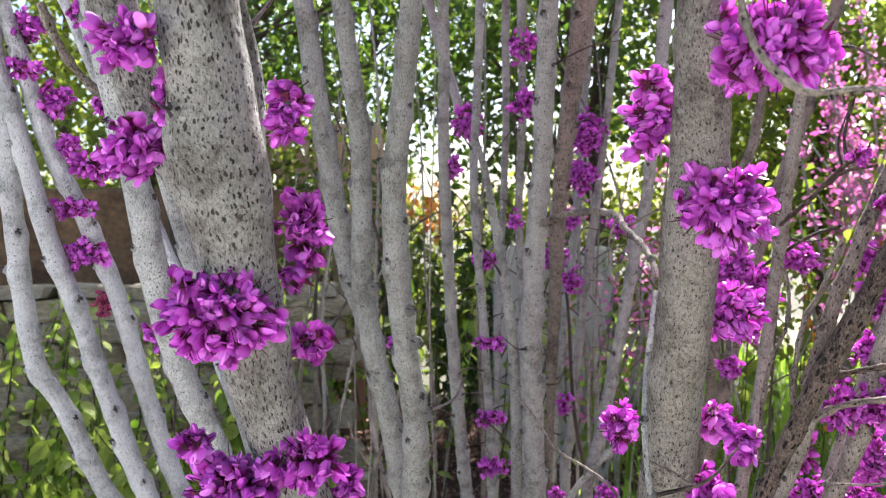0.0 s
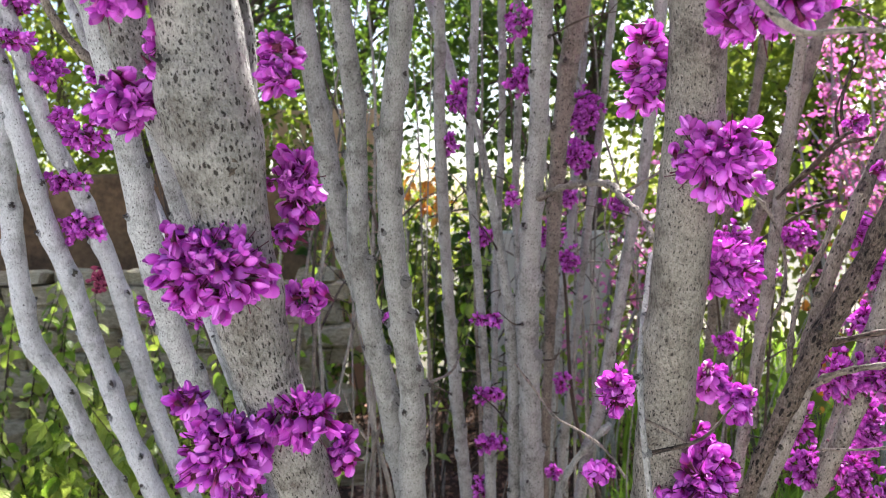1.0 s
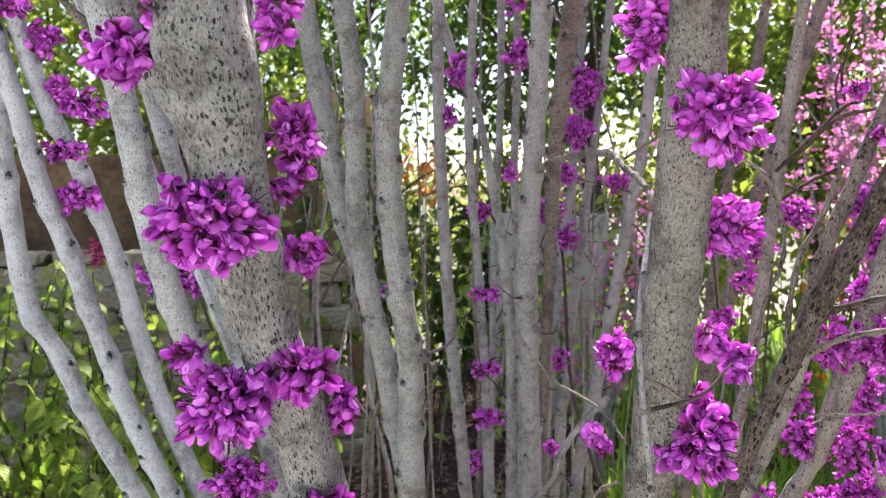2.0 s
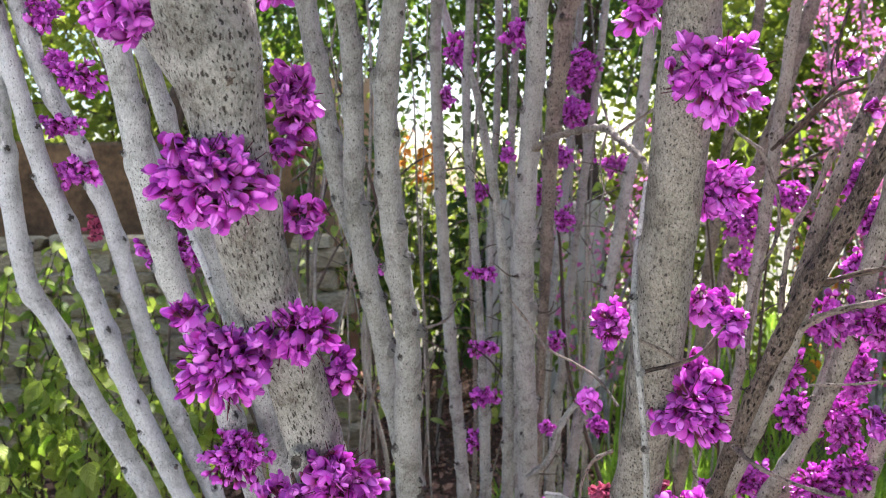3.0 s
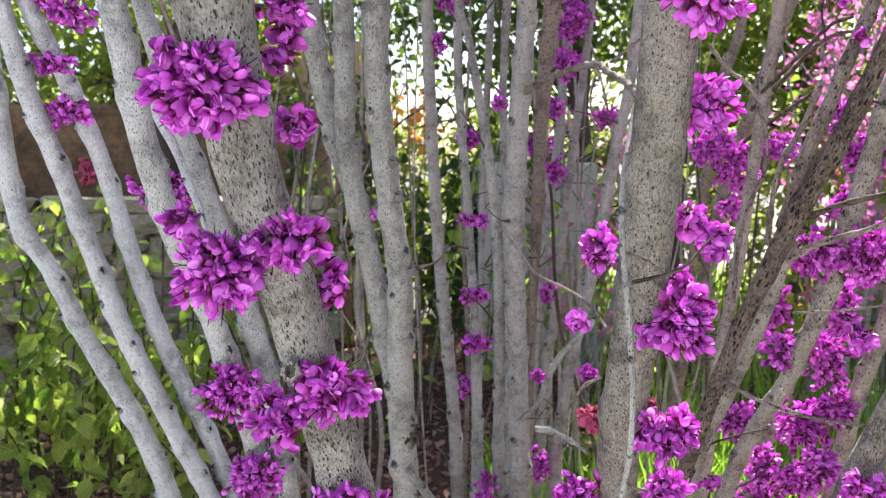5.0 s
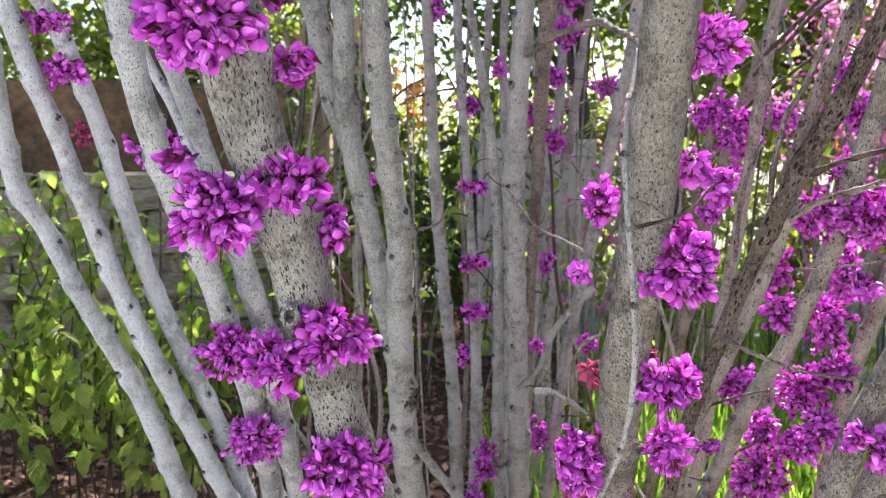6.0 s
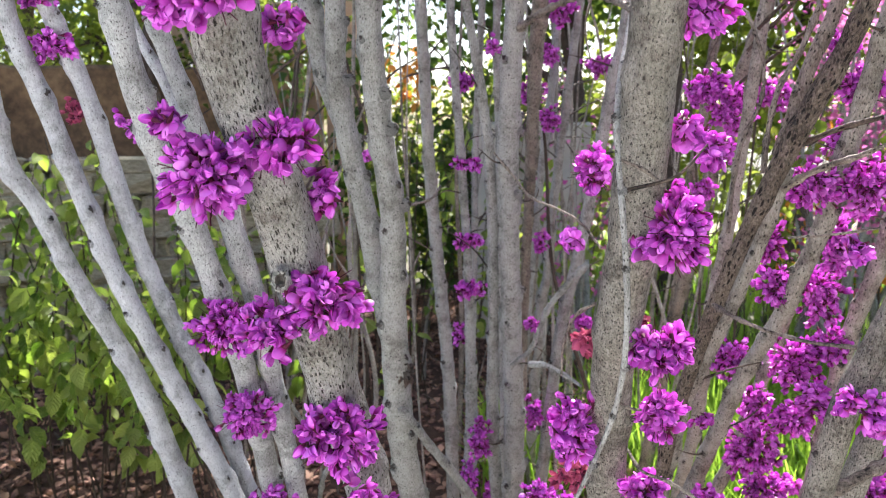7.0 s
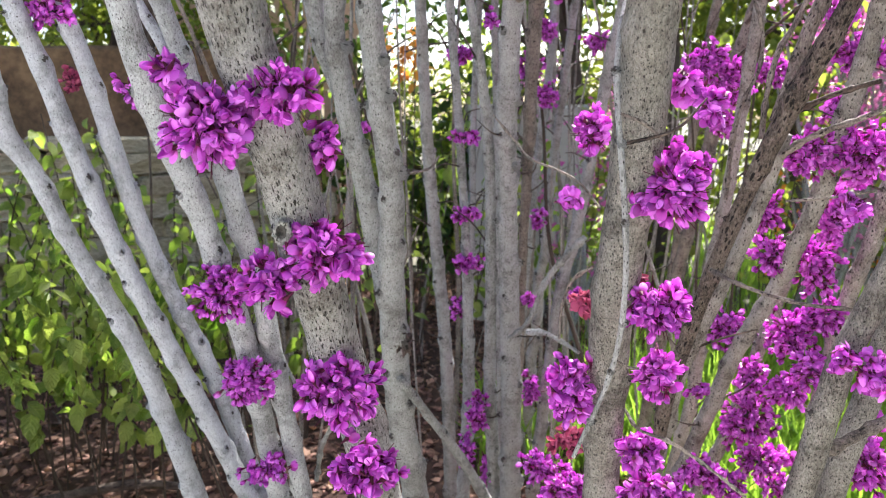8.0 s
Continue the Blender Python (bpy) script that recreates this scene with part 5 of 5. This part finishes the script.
leafy("orange_shrub", orange_spots, 0.055, orange_mat, "orange-leaved shrub among yellow-green bushes", 37, step=0.04)


def fence(x0, y0, x1, y1, boards):
    top = thing("board_fence", (x0, y0, 0), "fence of upright peach-coloured wooden boards", "fence")
    r = random.Random(41)
    for k in range(boards):
        t = (k + 0.5) / boards
        x, y = x0 + (x1 - x0) * t, y0 + (y1 - y0) * t
        bm = bmesh.new()
        w = 0.5 * abs(x1 - x0) / boards - 0.012
        box(bm, x - w, x + w, y - 0.011, y + 0.011, -0.1, 2.15 + r.uniform(-0.02, 0.02))
        bmesh.ops.bevel(bm, geom=bm.edges[:], offset=0.004, segments=1, affect="EDGES")
        part("board", bm, fence_mat, top)
    for z in (0.5, 1.8):
        bm = bmesh.new()
        box(bm, x0, x1, y0 + 0.013, y0 + 0.055, z, z + 0.09)
        part("rail", bm, fence_mat, top)
    return top


fence(-1.9, 5.75, -0.42, 5.75, 11)

# ---- the bed: chips, dry leaves, dead twigs, grass ----
def litter(name, count, area, shapes, sizes, mat, label, seed, lift=0.006, flat=0.35):
    r = random.Random(seed)
    poses = []
    for _ in range(count):
        x, y = r.uniform(area[0], area[1]), r.uniform(area[2], area[3])
        poses.append(tilt_pose((x, y, rolling(x, y) + r.uniform(0, lift)), r.uniform(0, 6.28), r.gauss(0, flat), r.gauss(0, flat), r.uniform(*sizes)))
    return tagged(new(name, joined(name, [shapes[i % len(shapes)] for i in range(count)], poses, (mat,))), label, name.replace("_", " "), kind="stuff")


def chip_shape(seed):
    r = random.Random(seed)
    w, h = r.uniform(0.2, 0.4), r.uniform(0.06, 0.16)
    v = np.array([(sx * w * r.uniform(0.6, 1.1), sy * 0.5 * r.uniform(0.7, 1.1), sz * h) for sz in (0, 1) for sx, sy in ((-1, -1), (1, -1), (1, 1), (-1, 1))])
    f = [(3, 2, 1, 0), (4, 5, 6, 7), (0, 1, 5, 4), (1, 2, 6, 5), (2, 3, 7, 6), (3, 0, 4, 7)]
    return v, f, np.zeros((8, 2)), np.zeros(6, dtype=int)


litter("bark_chips", 12000, (-2.6, 1.9, 1.2, 6.0), [chip_shape(s) for s in range(8)], (0.012, 0.05), chip_mat, "dark brown bark chips strewn over the bed", 51)
litter("dry_leaves", 4600, (-2.4, 1.9, 1.3, 6.0), [LEAF, SMALL_LEAF], (0.02, 0.055), dry_leaf_mat, "curled dry brown leaves on the mulch", 52, 0.012, 0.5)

r1 = random.Random(61)
for k in range(26):
    x, y = r1.uniform(-1.9, 1.3), r1.uniform(1.7, 3.4)
    a, n = r1.uniform(0, 6.28), r1.uniform(0.15, 0.5)
    w = r1.uniform(0.002, 0.007)
    pts = []
    for t in (0, 0.33, 0.66, 1):
        qx, qy = x + math.cos(a) * n * t + r1.uniform(-0.03, 0.03), y + math.sin(a) * n * t + r1.uniform(-0.03, 0.03)
        pts.append((qx, qy, rolling(qx, qy) + 0.008 + r1.uniform(0, 0.03), w * (1.2 - 0.7 * t)))
    v, f, uv = tube(glide(pts, 0.02), 6, 0.1, k)
    tagged(new("dead_twig", mesh_of("dead_twig", v, f, bark_dark, uv)), "dead brown twig lying on the mulch", "twig", "dead twigs")
ROOT_LINE = [(-1.35, 2.28, 0.02, 0.012), (-1.05, 2.33, 0.06, 0.016), (-0.9, 2.36, 0.07, 0.015), (-0.7, 2.4, 0.03, 0.012)]
v, f, uv = tube(glide(ROOT_LINE, 0.015), 10, 0.1, 3)
tagged(new("fallen_branch", mesh_of("fallen_branch", v, f, bark_dark, uv)), "grey-brown fallen branch on the bark mulch", "branch")


def blade_shape(seed):
    r = random.Random(seed)
    verts, uvs, faces = [], [], []
    bend = r.uniform(0.1, 0.6)
    for i in range(4):
        t = i / 3
        w = 0.035 * (1 - t) + 0.003
        for s in (-1, 1):
            verts.append((s * w, bend * t * t, t * (1 - 0.2 * bend)))
            uvs.append((0.5 + s / 2, t))
    for i in range(3):
        faces.append((2 * i, 2 * i + 1, 2 * i + 3, 2 * i + 2))
    return np.array(verts), faces, np.array(uvs), np.zeros(3, dtype=int)


litter("grass", 5200, (0.75, 2.4, 2.1, 3.6), [blade_shape(s) for s in range(7)], (0.10, 0.30), grass_mat, "tufts of bright green grass in the sun", 71, 0.0, 0.18)
litter("grass", 4200, (0.9, 4.6, 3.6, 8.4), [blade_shape(s) for s in range(7)], (0.12, 0.34), grass_mat, "sunlit rough grass beyond the bed", 73, 0.0, 0.2)
litter("grass", 500, (0.2, 0.75, 2.5, 3.2), [blade_shape(s) for s in range(7)], (0.10, 0.28), grass_mat, "sparse green blades between the stems", 72, 0.0, 0.2)


# ---- the redbuds' own crowns, added out of view overhead to shade the stems ----
def shading_crown(top, x, y, z, radii, count, seed):
    """The flowering twigs in which the stems end, unseen; added to block sky and sun."""
    r = random.Random(seed)
    poses = []
    for k in range(count):
        e = Vector((x, y, z)) + in_ellipsoid(r, radii)
        a = Vector((x + (e.x - x) * 0.4, y + (e.y - y) * 0.4, z - radii[2] - 0.25))
        line = glide([(*a, 0.012), (*(a.lerp(e, 0.5) + Vector((r.uniform(-0.1, 0.1), r.uniform(-0.1, 0.1), 0))), 0.008), (*e, 0.003)], 0.04)
        v, f, uv = tube(line, 6, 0.05, k)
        hang(new("branch", mesh_of("branch", v, f, bark_pale, uv)), top)
        for q in line[2:]:
            for _ in range(r.choice((0, 4, 9))):
                p = Vector(q[:3]) + Vector((r.gauss(0, 0.03), r.gauss(0, 0.03), r.gauss(0, 0.03)))
                poses.append(tilt_pose(p, r.uniform(0, 6.28), r.uniform(-1.5, 1.5), r.uniform(-1.5, 1.5), r.uniform(0.02, 0.035)))
    tagged(hang(new("blossom", joined("blossom", [SMALL_LEAF] * len(poses), poses, (petal_mat,))), top), kind="stuff")


shading_crown(TREE_A, -0.25, 0.5, 2.75, (0.75, 0.65, 0.42), 90, 81)
shading_crown(TREE_R, 0.45, 0.5, 2.75, (0.75, 0.65, 0.42), 84, 82)
shading_crown(TREE_L, -0.85, 1.2, 2.75, (0.5, 0.5, 0.45), 34, 83)
shading_crown(TREE_M, 0.2, 1.8, 2.85, (0.7, 0.5, 0.5), 60, 84)
shading_crown(TREE_G, 0.95, 1.2, 2.5, (0.5, 0.5, 0.45), 30, 85)


# ---- the ledge's laid stones ----
def stone_mesh(seed):
    """A rough slab of unit length, depth and height with chipped edges."""
    r = random.Random(seed)
    bm = bmesh.new()
    box(bm, -0.5, 0.5, -0.5, 0.5, -0.5, 0.5)
    bmesh.ops.bevel(bm, geom=bm.edges[:], offset=0.13, segments=1, affect="EDGES")
    for v in bm.verts:
        v.co += Vector((r.uniform(-0.07, 0.07), r.uniform(-0.12, 0.12), r.uniform(-0.09, 0.09)))
    me = bpy.data.meshes.new("stone")
    bm.to_mesh(me)
    bm.free()
    me.materials.append(slab_mat)
    return me


STONES = [stone_mesh(s) for s in range(9)]
r2 = random.Random(77)
way = Vector((6.4, 0.6, 0)).normalized()
z = 0.0
while z < 1.08:
    tall = r2.uniform(0.07, 0.15)
    at = 4.0 + r2.uniform(0, 0.2)
    while at < 6.35:
        n = r2.uniform(0.16, 0.42)
        if z < 0.95 or r2.random() < 0.7:
            p = Vector((-7.0, 3.54, z + tall / 2)) + way * (at + n / 2)
            ob = hang(new("stone", r2.choice(STONES)), LEDGE)
            ob.matrix_basis = Matrix.LocRotScale(p + Vector((0, r2.uniform(-0.03, 0.02), 0)), Euler((r2.uniform(-0.05, 0.05), r2.uniform(-0.04, 0.04), 0.094 + r2.uniform(-0.05, 0.05))), (n * 0.99, 0.2, tall * 0.98))
        at += n
    z += tall
